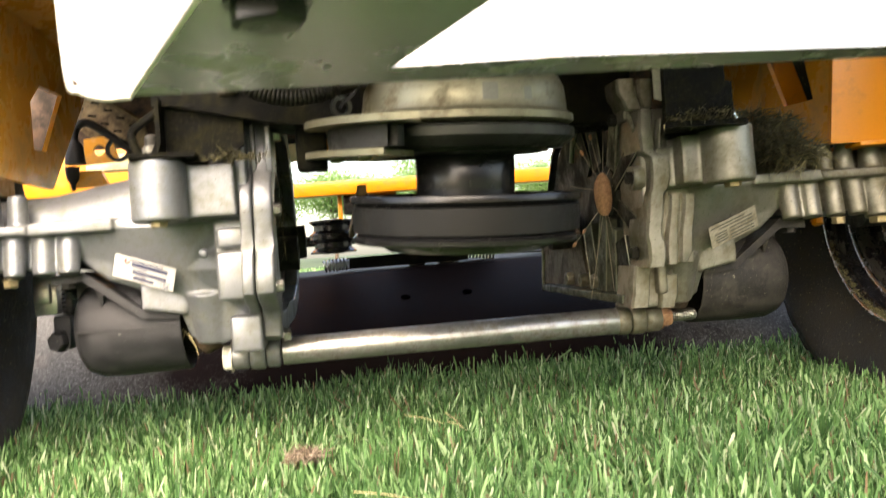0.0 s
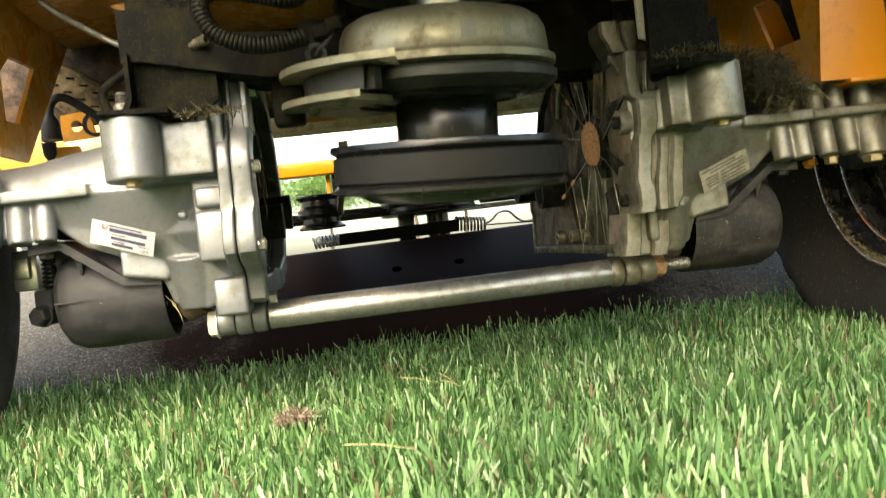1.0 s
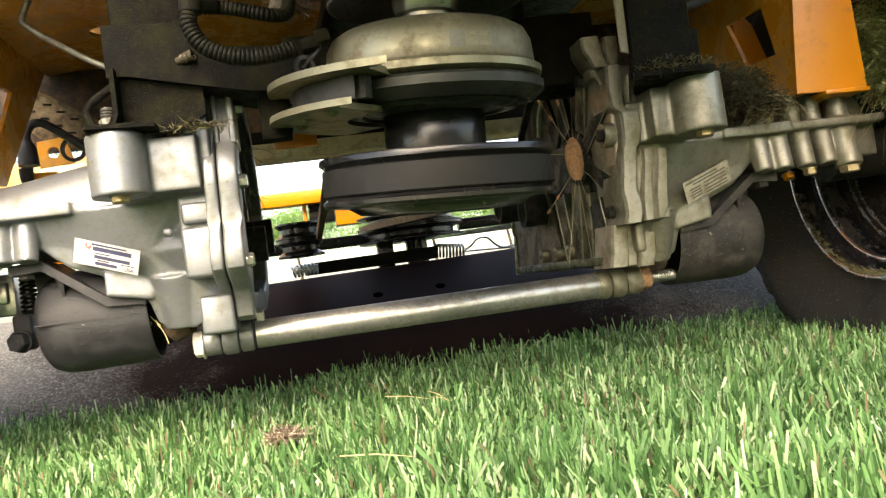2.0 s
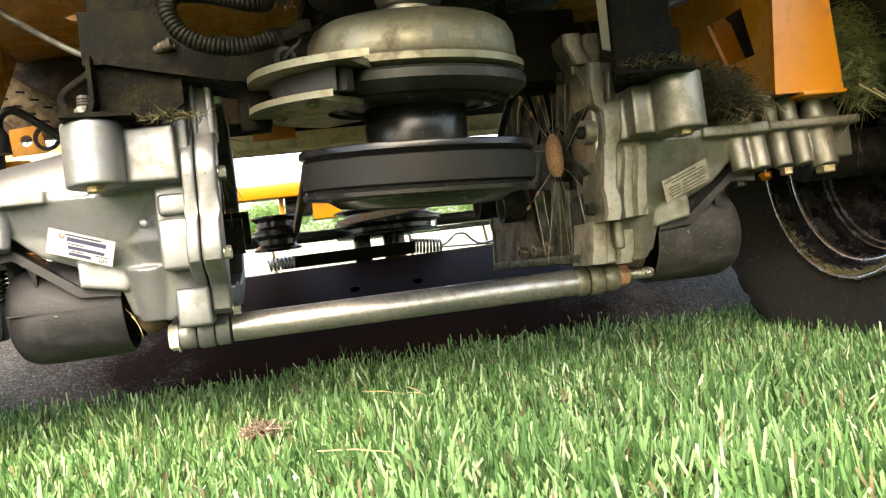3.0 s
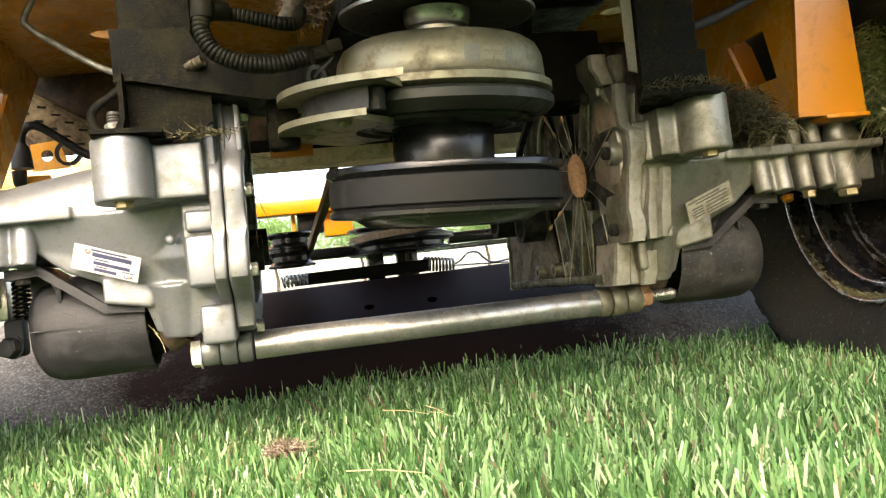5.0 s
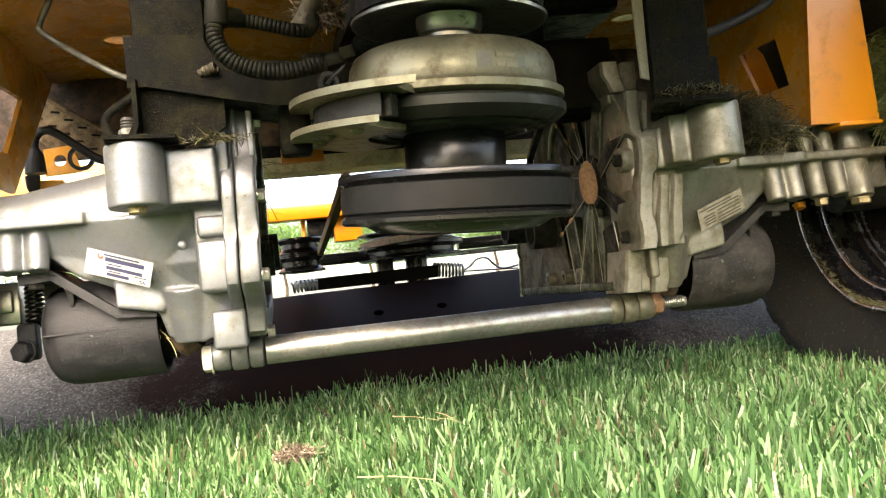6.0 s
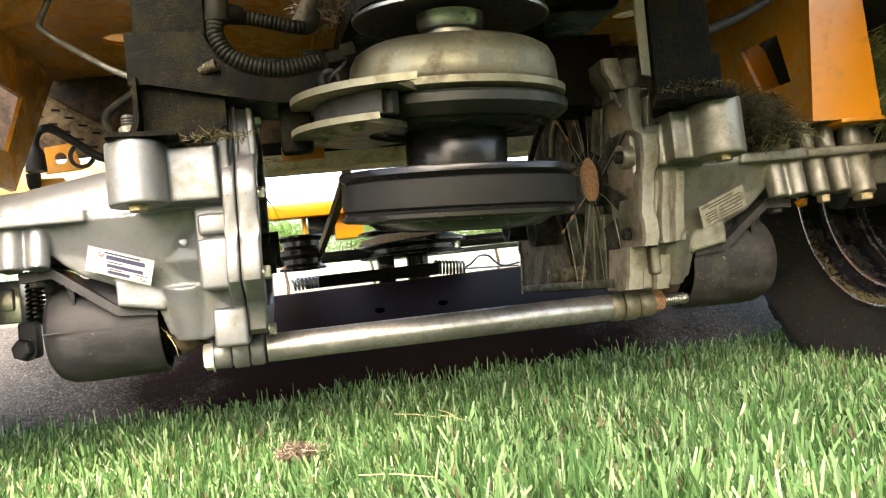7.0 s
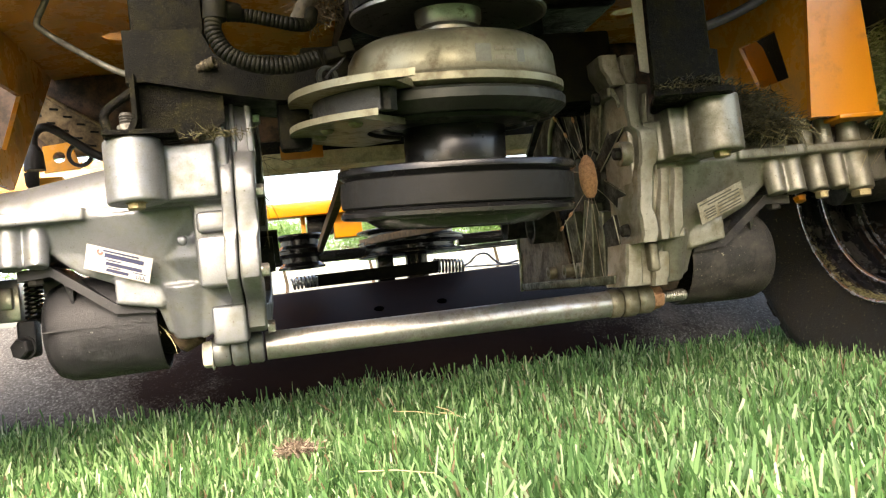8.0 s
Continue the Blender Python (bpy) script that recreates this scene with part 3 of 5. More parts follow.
    def blade(y0, z0, y1, z1, w0, w1, u, mat, edges=(1, 1)):
        """A raised web from the hub outwards, with thin pale lips along its sides."""
        d = Vector((0, y1 - y0, z1 - z0)).normalized()
        n = Vector((0, -d.z, d.y))
        a, b = W(u, y0, z0), W(u, y1, z1)
        q = bmesh.new()
        add_prism(q, [a + n * w0, a - n * w0, b - n * w1, b + n * w1], W(.160 - u, 0, 0))
        part("cover_rib", q, mat, cover, bevel=.001)
        for sign, on in zip((1, -1), edges):
            if on:
                q = bmesh.new()
                add_sweep(q, [a + n * w0 * sign, b + n * w1 * sign], .0007 * on, 6)
                part("cover_rib", q, RIB_CASE, cover)

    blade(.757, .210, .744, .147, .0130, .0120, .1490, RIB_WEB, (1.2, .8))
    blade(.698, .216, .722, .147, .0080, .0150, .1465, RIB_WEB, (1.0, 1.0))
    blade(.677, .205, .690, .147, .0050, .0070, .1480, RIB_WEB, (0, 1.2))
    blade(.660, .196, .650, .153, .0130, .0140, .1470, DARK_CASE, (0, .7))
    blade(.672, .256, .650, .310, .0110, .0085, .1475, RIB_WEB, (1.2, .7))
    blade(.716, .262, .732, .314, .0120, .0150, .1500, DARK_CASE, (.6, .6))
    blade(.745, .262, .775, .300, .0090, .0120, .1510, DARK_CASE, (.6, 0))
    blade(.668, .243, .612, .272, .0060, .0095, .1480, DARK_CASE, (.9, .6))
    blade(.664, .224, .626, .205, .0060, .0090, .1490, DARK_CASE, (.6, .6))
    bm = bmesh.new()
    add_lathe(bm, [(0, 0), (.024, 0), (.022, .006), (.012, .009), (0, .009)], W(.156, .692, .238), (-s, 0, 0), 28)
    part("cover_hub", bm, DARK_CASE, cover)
    bm = bmesh.new()
    add_sweep(bm, smooth_path([W(.148, y, z) for y, z in ((.790, .275), (.777, .297), (.743, .315), (.708, .319), (.671, .320), (.634, .307), (.608, .280))], 8), .0026, 8)
    part("cover_rib", bm, RIB_CASE, cover)
    bm = bmesh.new()
    add_prism(bm, [W(.1530, y, z) for y, z in ((.765, .142), (.950, .142), (.940, .215), (.80, .222))], W(-.003, 0, 0))
    part("cover_pad", bm, TAN_CASE, cover, bevel=.001)
    bm = bmesh.new()
    add_sweep(bm, [W(.149, .950, .142), W(.149, .938, .185), W(.149, .944, .192), W(.149, .936, .222)], .0022, 8)
    part("cover_rib", bm, RIB_CASE, cover)
    for y, z, r, h in ((.900, .226, .018, .030), (.822, .214, .017, .026), (.613, .2475, .0095, .009)):
        bm = bmesh.new()
        add_lathe(bm, [(r * .45, 0), (r, 0), (r, h), (r * .75, h), (r * .45, h * .8), (r * .45, 0)], lean(.1540, y, z), (-s, 0, 0), 28)
        part("cover_boss", bm, DARK_CASE if r > .01 else worn, cover)
    for y in (.66, .74, .78, .83):
        bm = bmesh.new()
        add_lathe(bm, [(.0035, 0), (.007, 0), (.0065, .012), (.0035, .012), (.0035, 0)], lean(.1540, y, .166), (-s, 0, 0), 20)
        part("cover_boss", bm, worn, cover)
    bm = bmesh.new()
    add_box(bm, P(.1370, .645, .151), lean(.1540, .915, .158))
    part("cover_rib", bm, RIB_WEB, cover, bevel=.001)
    # fasteners
    hex_bolt("bolt", P(.207, .5735, .2335), (0, 0, -1), .0062, .0045, BRASS, drive, "yellow zinc bolt head")
    hex_bolt("bolt", P(.330, .645, .2085), (0, 0, -1), .0055, .006, BRASS, drive)
    hex_bolt("bolt", P(.367, .6445, .2065), (0, 0, -1), .0085, .006, BRASS, drive)
    for y, z in ((.614, .248), (.628, .190), (.652, .164), (.640, .300)) if s > 0 else ((.596, .240), (.598, .185), (.648, .150), (.625, .300)):
        hex_bolt("bolt", lean(.1470 if s > 0 else .1335, y, z), (-s, 0, 0), .0048, .0055, DARK_CASE if s > 0 else STEEL, drive)
    if s < 0:
        hex_bolt("bolt", P(.177, .6705, .1335), (s, 0, 0), .0105, .0075, BUMPER_EDGE, drive, "bright steel through-bolt head")
    else:
        hex_bolt("bolt", P(.177, .671, .1355), (s, 0, 0), .0095, .010, RUST, drive, "rusty nut on a threaded stud")
        bm = bmesh.new()
        prof = [(0, 0)]
        for k in range(11):
            prof += [(.0052, .002 * k), (.0044, .002 * k + .001)]
        add_lathe(bm, prof + [(.004, .0225), (0, .0225)], P(.1865, .671, .1355), (s, 0, 0), 16)
        part("stud", bm, STEEL, drive, "threaded steel stud")
    # plug at the low end of the case
    bm = bmesh.new()
    add_cyl(bm, P(.188, .676, .154), P(.202, .680, .146), .0120, .0105, 20)
    part("drain_plug", bm, PLUG, drive, "dull brown drain plug", bevel=.0015)
    # rating plate, tilted down towards the middle
    tilt = math.atan2(-.016, .045)
    e1 = P(math.cos(tilt) * -1, 0, math.sin(tilt)).normalized()
    e1 = (e1 + Vector((0, -.15, 0))).normalized()
    e2 = Vector((0, -.28, 1))
    e2 = (e2 - e1 * e2.dot(e1)).normalized()
    o = P(.2515, .6330, .2215)
    at = lambda a, b, d=0.0: o + e1 * a - e2 * b + Vector((0, -d, 0))
    bm = bmesh.new()
    add_prism(bm, [at(0, 0), at(.0475, 0), at(.0475, .0185), at(0, .0185)], (0, -.0008, 0))
    plate = part("rating_plate", bm, label_look, drive, label_text)
    def bar(a, b, w, h, mat):
        q = bmesh.new()
        add_prism(q, [at(a, b, .0009), at(a + w, b, .0009), at(a + w, b + h, .0009), at(a, b + h, .0009)], (0, -.00015, 0))
        return part("print", q, mat, plate)
    if s < 0:
        bar(.0120, .0016, .0255, .0012, INK)
        bar(.0135, .0037, .0280, .0030, INK)
        bm = bmesh.new()
        add_lathe(bm, [(.0009, 0), (.0022, 0), (.0022, .0002), (.0009, .0002), (.0009, 0)], at(.0100, .0036, .0009), (0, -1, 0), 20)
        part("print", bm, INK_RED, plate)
        bar(.0150, .0080, .0110, .0008, INK)
        bar(.0150, .0098, .0260, .0024, INK)
        bar(.0170, .0131, .0090, .0007, INK)
        bar(.0350, .0131, .0095, .0006, INK)
        bar(.0160, .0146, .0160, .0022, INK)
        fc = bpy.data.curves.new("print", "FONT")
        fc.body, fc.size, fc.extrude = "USA", .0036, .0001
        fc.materials.append(INK)
        ft = new("print", fc)
        m = Matrix((e1, e2, e1.cross(e2))).transposed().to_4x4()
        m.translation = at(.0375, .0175, .0011) - PLACE[plate]
        ft.parent = plate
        ft.matrix_basis = m
    else:
        for b in (.002, .0045, .0075, .0105, .0135, .016):
            bar(.004 if b > .004 else .012, b, .024 if b > .007 else .034, .0012, INK_GREY)
        for k in range(4):
            bar(.031, .0080 + .0023 * k, .012 - .0015 * (k % 2), .0013, INK_GREY)

    # filter guard: a black cup lying on its side, with its strap
    dusty = BLACK_PLASTIC if s < 0 else BLACK_DUSTY
    bm = bmesh.new()
    add_lathe(bm, [(0, .0), (.027, .0005), (.034, .005), (.038, .014), (.0392, .03), (.0395, .083), (.037, .083), (.0365, .02), (0, .008)],
              P(.296, .696, .1625), (-s, 0, 0.03), 48)
    add_prism(bm, [P(.296, .690, .166), P(.298, .690, .206), P(.216, .690, .178), P(.213, .690, .166)], (0, .05, 0))
    guard = part("filter_guard", bm, dusty, drive, "black plastic oil filter guard", bevel=.002)
    if s < 0:
        bm = bmesh.new()
        add_box(bm, P(.292, .6562, .1632), P(.2145, .6600, .1640))
        part("guard_seam", bm, dusty, guard)
    bm = bmesh.new()
    strap = [(.304, .209), (.282, .2105), (.240, .179), (.212, .177)]
    add_prism(bm, [P(u, .652, z) for u, z in strap] + [P(u, .652, z - .0075) for u, z in strap[::-1]], (0, .06, 0))
    part("guard_strap", bm, dusty, guard, bevel=.0018)
    bm = bmesh.new()
    add_prism(bm, [P(.276, .655, .203), P(.268, .655, .200), P(.271, .664, .178)], (0, .012, 0))
    part("guard_rib", bm, dusty, guard, bevel=.001)
    bm = bmesh.new()
    add_cyl(bm, P(.205, .703, .166), P(.285, .703, .168), .030, n=32)
    part("oil_filter", bm, BLACK_DIRTY, guard)
    hex_bolt("bolt", P(.294, .660, .2030), (0, 0, -1), .0058, .005, GREY_STEEL, guard)
    return drive


LEFT_DRIVE = transaxle(-1, ALU, LABEL, "white printed rating plate")
RIGHT_DRIVE = transaxle(1, ALU_WORN, LABEL_DIRTY, "soiled printed rating plate")

# ---- cross tube ----
bm = bmesh.new()
add_lathe(bm, [(.007, 0), (.0105, 0), (.0108, .0008), (.0108, .286), (.0105, .2868), (.007, .2868)], (-.1375, .664, .1275), (1, 0, 0), 40)
part("cross_tube", bm, ZINC, MOWER, "bright zinc-plated steel cross tube")

# ---- electric clutch and pulleys on the engine shaft ----
TURNED[0] = Matrix.Translation((CX, CY, .26)) @ Euler((radians(5.0), radians(2.5), 0)).to_matrix().to_4x4() @ Matrix.Translation((-CX, -CY, -.26))
bm = bmesh.new()
add_lathe(bm, [(.028, .318), (.050, .3215), (.060, .3205), (.0665, .3165), (.0703, .3095), (.0715, .300), (.0720, .2945), (.0735, .2925), (.0765, .291),
               (.0765, .2865), (.073, .2845), (.028, .2845), (.028, .318)], (CX, CY, 0), n=72)
CLUTCH_OB = part("electric_clutch", bm, CLUTCH, MOWER, "yellow-chromated steel electric blade clutch", smooth=50)
bm = bmesh.new()
add_lathe(bm, [(.03, .283), (.0755, .283), (.0775, .281), (.0775, .2755), (.074, .2725), (.068, .2685), (.066, .2695), (.060, .2685), (.058, .266), (.050, .265),
               (.048, .267), (.030, .264), (.03, .283)], (CX, CY, 0), n=72)
part("clutch_rotor", bm, CLUTCH_DARK, CLUTCH_OB, "dark grooved clutch rotor", smooth=30)


def sector(z0, z1, r0, r1, a0, a1, ease=8):
    """A flat arc with a rounded end."""
    q = bmesh.new()
    out = [(r1, a) for a in np.linspace(a0 + ease, a1, 26)]
    inn = [(r0, a) for a in np.linspace(a1, a0, 26)]
    pts = [(CX + r * math.cos(radians(a)), CY + r * math.sin(radians(a)), z0) for r, a in out + inn]
    pts.append((CX + r1 * .93 * math.cos(radians(a0 + .5)), CY + r1 * .93 * math.sin(radians(a0 + .5)), z0))
    return add_prism(q, pts[::-1], (0, 0, z1 - z0))


part("mounting_ear", sector(.2835, .2880, .066, .112, 240, 100), CLUTCH, CLUTCH_OB, bevel=.001)
part("mounting_ear", sector(.2635, .2675, .060, .112, 228, 120), CLUTCH, CLUTCH_OB, bevel=.001)
part("brake_block", sector(.2690, .2830, .078, .096, 224, 160), GREY_STEEL, CLUTCH_OB, "grey steel brake block", bevel=.0012)
for a in (172, 196, 218):
    bm = bmesh.new()
    x, y = CX + .092 * math.cos(radians(a)), CY + .092 * math.sin(radians(a))
    add_lathe(bm, [(0, .2605), (.003, .261), (.0045, .2625), (.0045, .2636), (0, .2636)], (x, y, 0), n=16)
    part("rivet", bm, CLUTCH, CLUTCH_OB)
bm = bmesh.new()
a = radians(232)
add_box(bm, (CX + .088 * math.cos(a) - .005, CY + .088 * math.sin(a) - .003, .2690), (CX + .088 * math.cos(a) + .005, CY + .088 * math.sin(a) + .006, .2830), Euler((0, 0, radians(-35))).to_matrix().to_4x4())
part("brake_bracket", bm, GREY_STEEL, CLUTCH_OB, bevel=.001)
# stamped marks on the front of the clutch
for a0, a1, z0, z1 in ((271, 279, .2970, .3080), (294, 299, .2975, .3060)):
    bm = bmesh.new()
    add_lathe(bm, [(.0710, z0), (.0719, z0), (.0708, z1), (.0698, z1), (.0710, z0)], (CX, CY, 0), n=6, a0=a0, a1=a1)
    part("stamp", bm, INK_STAMP, CLUTCH_OB, "grey square stamp")
for k, (a0, a1, z) in enumerate(((281, 285, .3045), (286, 292, .3045), (281, 286, .2985), (287, 292, .2985))):
    bm = bmesh.new()
    add_lathe(bm, [(.0710, z), (.0719 if z < .30 else .0714, z), (.0716 if z < .30 else .0710, z + .0026), (.0700, z + .0026), (.0710, z)], (CX, CY, 0), n=4, a0=a0, a1=a1)
    part("stamp", bm, INK_FADED, CLUTCH_OB, "faded reddish print bars" if not k else "")
# wire tab of the clutch
bm = bmesh.new()
add_lathe(bm, [(.0048, -.0016), (.0074, -.0016), (.0074, .0016), (.0048, .0016), (.0048, -.0016)], (-.080, .545, .2975), (.5, -1, 0), 28)
part("wire_loop", bm, CLUTCH_DARK, CLUTCH_OB)

bm = bmesh.new()
add_lathe(bm, [(0, .226), (.0335, .226), (.0350, .230), (.0352, .266), (.030, .273), (0, .273)], (CX, CY, 0), n=56)
part("pulley_hub", bm, BLACK_PAINT, MOWER, "gloss black pulley hub")
bm = bmesh.new()
add_lathe(bm, [(0, .235), (.060, .235), (.0815, .2375), (.0820, .2365), (.0822, .2335), (.0790, .2315), (.0775, .230), (.0775, .2115), (.0790, .210), (.0810, .2085),
               (.0810, .2060), (.079, .2045), (.064, .2035), (.056, .1985), (.035, .1965), (0, .1965)], (CX, CY, 0), n=80)
part("drive_pulley", bm, BLACK_PAINT, MOWER, "large gloss black drive pulley", smooth=28)
bm = bmesh.new()
add_lathe(bm, [(.0778, .2115), (.0802, .2125), (.0806, .221), (.0802, .2295), (.0778, .2302), (.0778, .2115)], (CX, CY, 0), n=80, a0=150, a1=395)
part("drive_belt", bm, RUBBER_BELT, MOWER, "dull grey rubber belt round the pulley", smooth=50)
bm = bmesh.new()
add_lathe(bm, [(0, .318), (.0165, .318), (.0165, .333), (.021, .334), (.023, .338), (.023, .345), (0, .345)], (CX, CY, 0), n=40)
part("engine_shaft", bm, STEEL, MOWER, "bright steel spacer on the engine shaft")
bm = bmesh.new()
add_lathe(bm, [(0, .348), (.035, .348), (.058, .3455), (.0655, .3405), (.0675, .3405), (.0678, .3425), (.060, .347), (.059, .357), (.0655, .3665), (.0675, .3685),
               (.0660, .3705), (.050, .366), (0, .366)], (CX, CY, 0), n=80)
part("engine_pulley", bm, STEEL, MOWER, "bright steel engine pulley", smooth=28)
bm = bmesh.new()
add_lathe(bm, [(.0600, .347), (.0645, .346), (.0655, .352), (.0640, .3585), (.0600, .3575), (.0600, .347)], (CX, CY, 0), n=64, a0=170, a1=360)
part("engine_belt", bm, RUBBER_BELT, MOWER, smooth=50)
for q in ([(CX + .0635, CY, .352), (.10, .66, .352), (.16, .88, .352)], [(CX - .0635, CY, .352), (-.06, .70, .352), (-.02, .88, .352)]):
    bm = bmesh.new()
    add_strip(bm, q, .012, .008, (0, 0, 1))
    part("engine_belt", bm, RUBBER_BELT, MOWER)

TURNED[0] = None

# ---- black rear frame ----
bm = bmesh.new()
add_prism(bm, [(-.206, .570, .346), (-.157, .570, .344), (-.149, .570, .327), (-.085, .570, .322), (-.085, .570, .291), (-.115, .570, .294), (-.158, .570, .303), (-.193, .570, .311), (-.206, .570, .311)], (0, .055, 0))
part("frame_beam", bm, BLACK_DIRTY, MOWER, "grimy black steel rear frame beam", bevel=.005, segs=3)
bm = bmesh.new()
add_box(bm, (-.203, .585, .346), (-.155, .63, .43))
part("frame_post", bm, BLACK_DIRTY, MOWER, bevel=.003)
bm = bmesh.new()
add_box(bm, (-.112, .585, .262), (-.090, .60, .300))
part("frame_post", bm, BLACK_DIRTY, MOWER, bevel=.003)
bm = bmesh.new()
add_box(bm, (-.09, .64, .292), (.16, .70, .35))
part("frame_beam", bm, BLACK_DIRTY, MOWER, bevel=.003)
# left hanger: a bent plate that stands on the boss
bm = bmesh.new()
prof = [(-.222, .2765), (-.206, .2790), (-.2025, .2860), (-.2025, .315), (-.1995, .315), (-.1995, .2845), (-.203, .2755), (-.221, .2735)]
add_prism(bm, [(x, .560, z) for x, z in prof], (0, .07, 0))
HANGER = part("hanger_plate", bm, BLACK_DIRTY, MOWER, "bent black hanger plate caked with clippings", bevel=.0008)
bm = bmesh.new()
add_prism(bm, [(-.1995, .5760, .316), (-.1465, .5760, .308), (-.1465, .5760, .283), (-.158, .5760, .2755), (-.176, .5760, .2725), (-.1995, .5760, .274)], (0, .006, 0))
part("hanger_web", bm, BLACK_DIRTY, HANGER, bevel=.001)
bm = bmesh.new()
add_prism(bm, [(-.2215, .556, .2755), (-.178, .560, .2745), (-.178, .62, .2745), (-.2215, .62, .2755)], (0, 0, .0030))
part("hanger_foot", bm, BLACK_DIRTY, HANGER, bevel=.001)
hex_bolt("bolt", (-.2085, .573, .2790), (0, 0, 1), .0062, .0055, DULL_STEEL, HANGER, "worn steel bolt")
bm = bmesh.new()
prof = [(0, 0)]
for i in range(4):
    prof += [(.0046, .0018 * i), (.0041, .0018 * i + .0009)]
add_lathe(bm, prof + [(.0036, .0075), (0, .0075)], (-.2085, .573, .2845), (0, 0, 1), 16)
part("bolt_end", bm, GREY_STEEL, HANGER)
# right hanger
bm = bmesh.new()
add_prism(bm, [(.1545, .553, .43), (.1990, .553, .43), (.1935, .553, .306), (.2020, .553, .304), (.2020, .553, .276), (.1505, .553, .276)], (0, .006, 0))
HANGER_R = part("hanger_plate", bm, BLACK_DIRTY, MOWER, "tall grimy black hanger plate", bevel=.0012)
bm = bmesh.new()
add_prism(bm, [(.1480, .549, .2725), (.2030, .546, .2725), (.2110, .551, .2725), (.2200, .62, .2725), (.1760, .62, .2725)], (0, 0, .0040))
part("hanger_foot", bm, BLACK_DIRTY, HANGER_R, bevel=.001)
bm = bmesh.new()
add_box(bm, (.196, .559, .279), (.2005, .64, .43))
part("hanger_web", bm, BLACK_DIRTY, HANGER_R, bevel=.001)
bm = bmesh.new()
add_prism(bm, [(.1545, .578, .43), (.1700, .578, .43), (.1610, .578, .297), (.1540, .578, .299)], (0, .003, 0))
part("bright_strip", bm, BUMPER_EDGE, MOWER, "bright bare steel strip", bevel=.0006)
# brass fitting on the beam
bm = bmesh.new()
add_lathe(bm, [(0, 0), (.0028, 0), (.0028, .003), (.0039, .004), (.0033, .0056), (.0040, .0072), (.0034, .0088), (.0041, .0104), (.0038, .0126), (.0024, .0126), (.0024, .009), (0, .009)],
          (-.1600, .571, .3180), (1, -.45, .22), 18)
part("hose_fitting", bm, DULL_BRASS, MOWER, "dull brass barbed fitting")


# ---- conduit and cables ----
def conduit(name, pts, r, label=""):
    fine = smooth_path(pts, 40)
    path, radii, gone, ring, step = [], [], 0.0, 0, .0028
    for a, b in zip(fine, fine[1:]):
        d = (b - a).length
        while gone <= d:
            path.append(a.lerp(b, gone / d))
            radii.append(r * (1.0, 1.02, 1.0, .86)[ring % 4])
            gone += step * (.34, .34, .16, .16)[ring % 4]
            ring += 1
        gone -= d
    q = bmesh.new()
    add_sweep(q, path, radii, 14)
    return part(name, q, HOSE, MOWER, label, smooth=60)


conduit("conduit", [(-.1435, .530, .340), (-.1455, .528, .328), (-.1390, .527, .3145), (-.126, .527, .3070), (-.112, .527, .3040), (-.098, .527, .3045), (-.082, .528, .3078)], .0053, "corrugated black wiring conduit")
conduit("conduit", [(-.137, .545, .3440), (-.123, .545, .3425), (-.109, .545, .3390), (-.096, .546, .3360), (-.086, .555, .339), (-.082, .57, .352)], .0045, "thin corrugated black conduit")
bm = bmesh.new()
add_cyl(bm, (-.1440, .531, .336), (-.1430, .531, .352), .0075, .0070, 20)
add_cyl(bm, (-.1440, .533, .3440), (-.130, .542, .3440), .0062, .0058, 20)
part("conduit_tee", bm, HOSE, MOWER, "black plastic conduit junction", bevel=.0008)
bm = bmesh.new()
add_box(bm, (-.0790, .535, .3090), (-.0660, .549, .3170), Euler((0, radians(-12), 0)).to_matrix().to_4x4())
add_box(bm, (-.0700, .533, .3120), (-.0600, .549, .3205), Euler((0, radians(-12), 0)).to_matrix().to_4x4())
part("clutch_connector", bm, BLACK_DIRTY, MOWER, "black wiring connector beside the clutch", bevel=.0015)


def rod(name, pts, r, mat, label="", steps=6):
    q = bmesh.new()
    add_sweep(q, smooth_path(pts, steps), r, 10)
    return part(name, q, mat, MOWER, label, smooth=60)


rod("steel_rod", [(-.270, .69, .440), (-.278, .69, .4155), (-.2865, .69, .3975), (-.283, .69, .390), (-.2625, .69, .3745), (-.229, .69, .3535), (-.19, .68, .338)], .0026, DULL_STEEL, "bent plain steel rod", 5)
rod("fuel_hose", [(-0.0940, .592, 0.3490), (-0.0870, .590, 0.3600), (-0.0800, .590, 0.3730)], .0062, TAN_CASE, "muddy fuel hose")
rod("clutch_wire", [(-.066, .540, .312), (-.070, .540, .3065), (-.076, .541, .302), (-.079, .543, .2985)], .0011, BLACK_PLASTIC, "thin black clutch wire")
rod("fuel_line", [(.20, .63, .333), (.247, .64, .348), (.275, .64, .3575), (.304, .64, .371), (.33, .64, .39)], .0042, BLACK_PLASTIC, "black fuel line under the pan")
rod("hook_wire", [(-.200, .60, .318), (-.214, .60, .309), (-.226, .60, .300), (-.226, .60, .290), (-.219, .60, .274)], .0032, BLACK_DIRTY, "bent black wire hook", 5)
rod("control_cable", [(-.343, .86, .325), (-.341, .86, .347), (-.328, .86, .353), (-.305, .86, .337), (-.285, .86, .322), (-.25, .88, .312)], .0042, BLACK_PLASTIC, "black control cable")
bm = bmesh.new()
add_lathe(bm, [(0, 0), (.010, 0), (.0085, .018), (.005, .024), (0, .024)], (-.343, .86, .312), (0, 0, 1), 20)
part("cable_boot", bm, BLACK_PLASTIC, MOWER, "black rubber cable boot")
bm = bmesh.new()
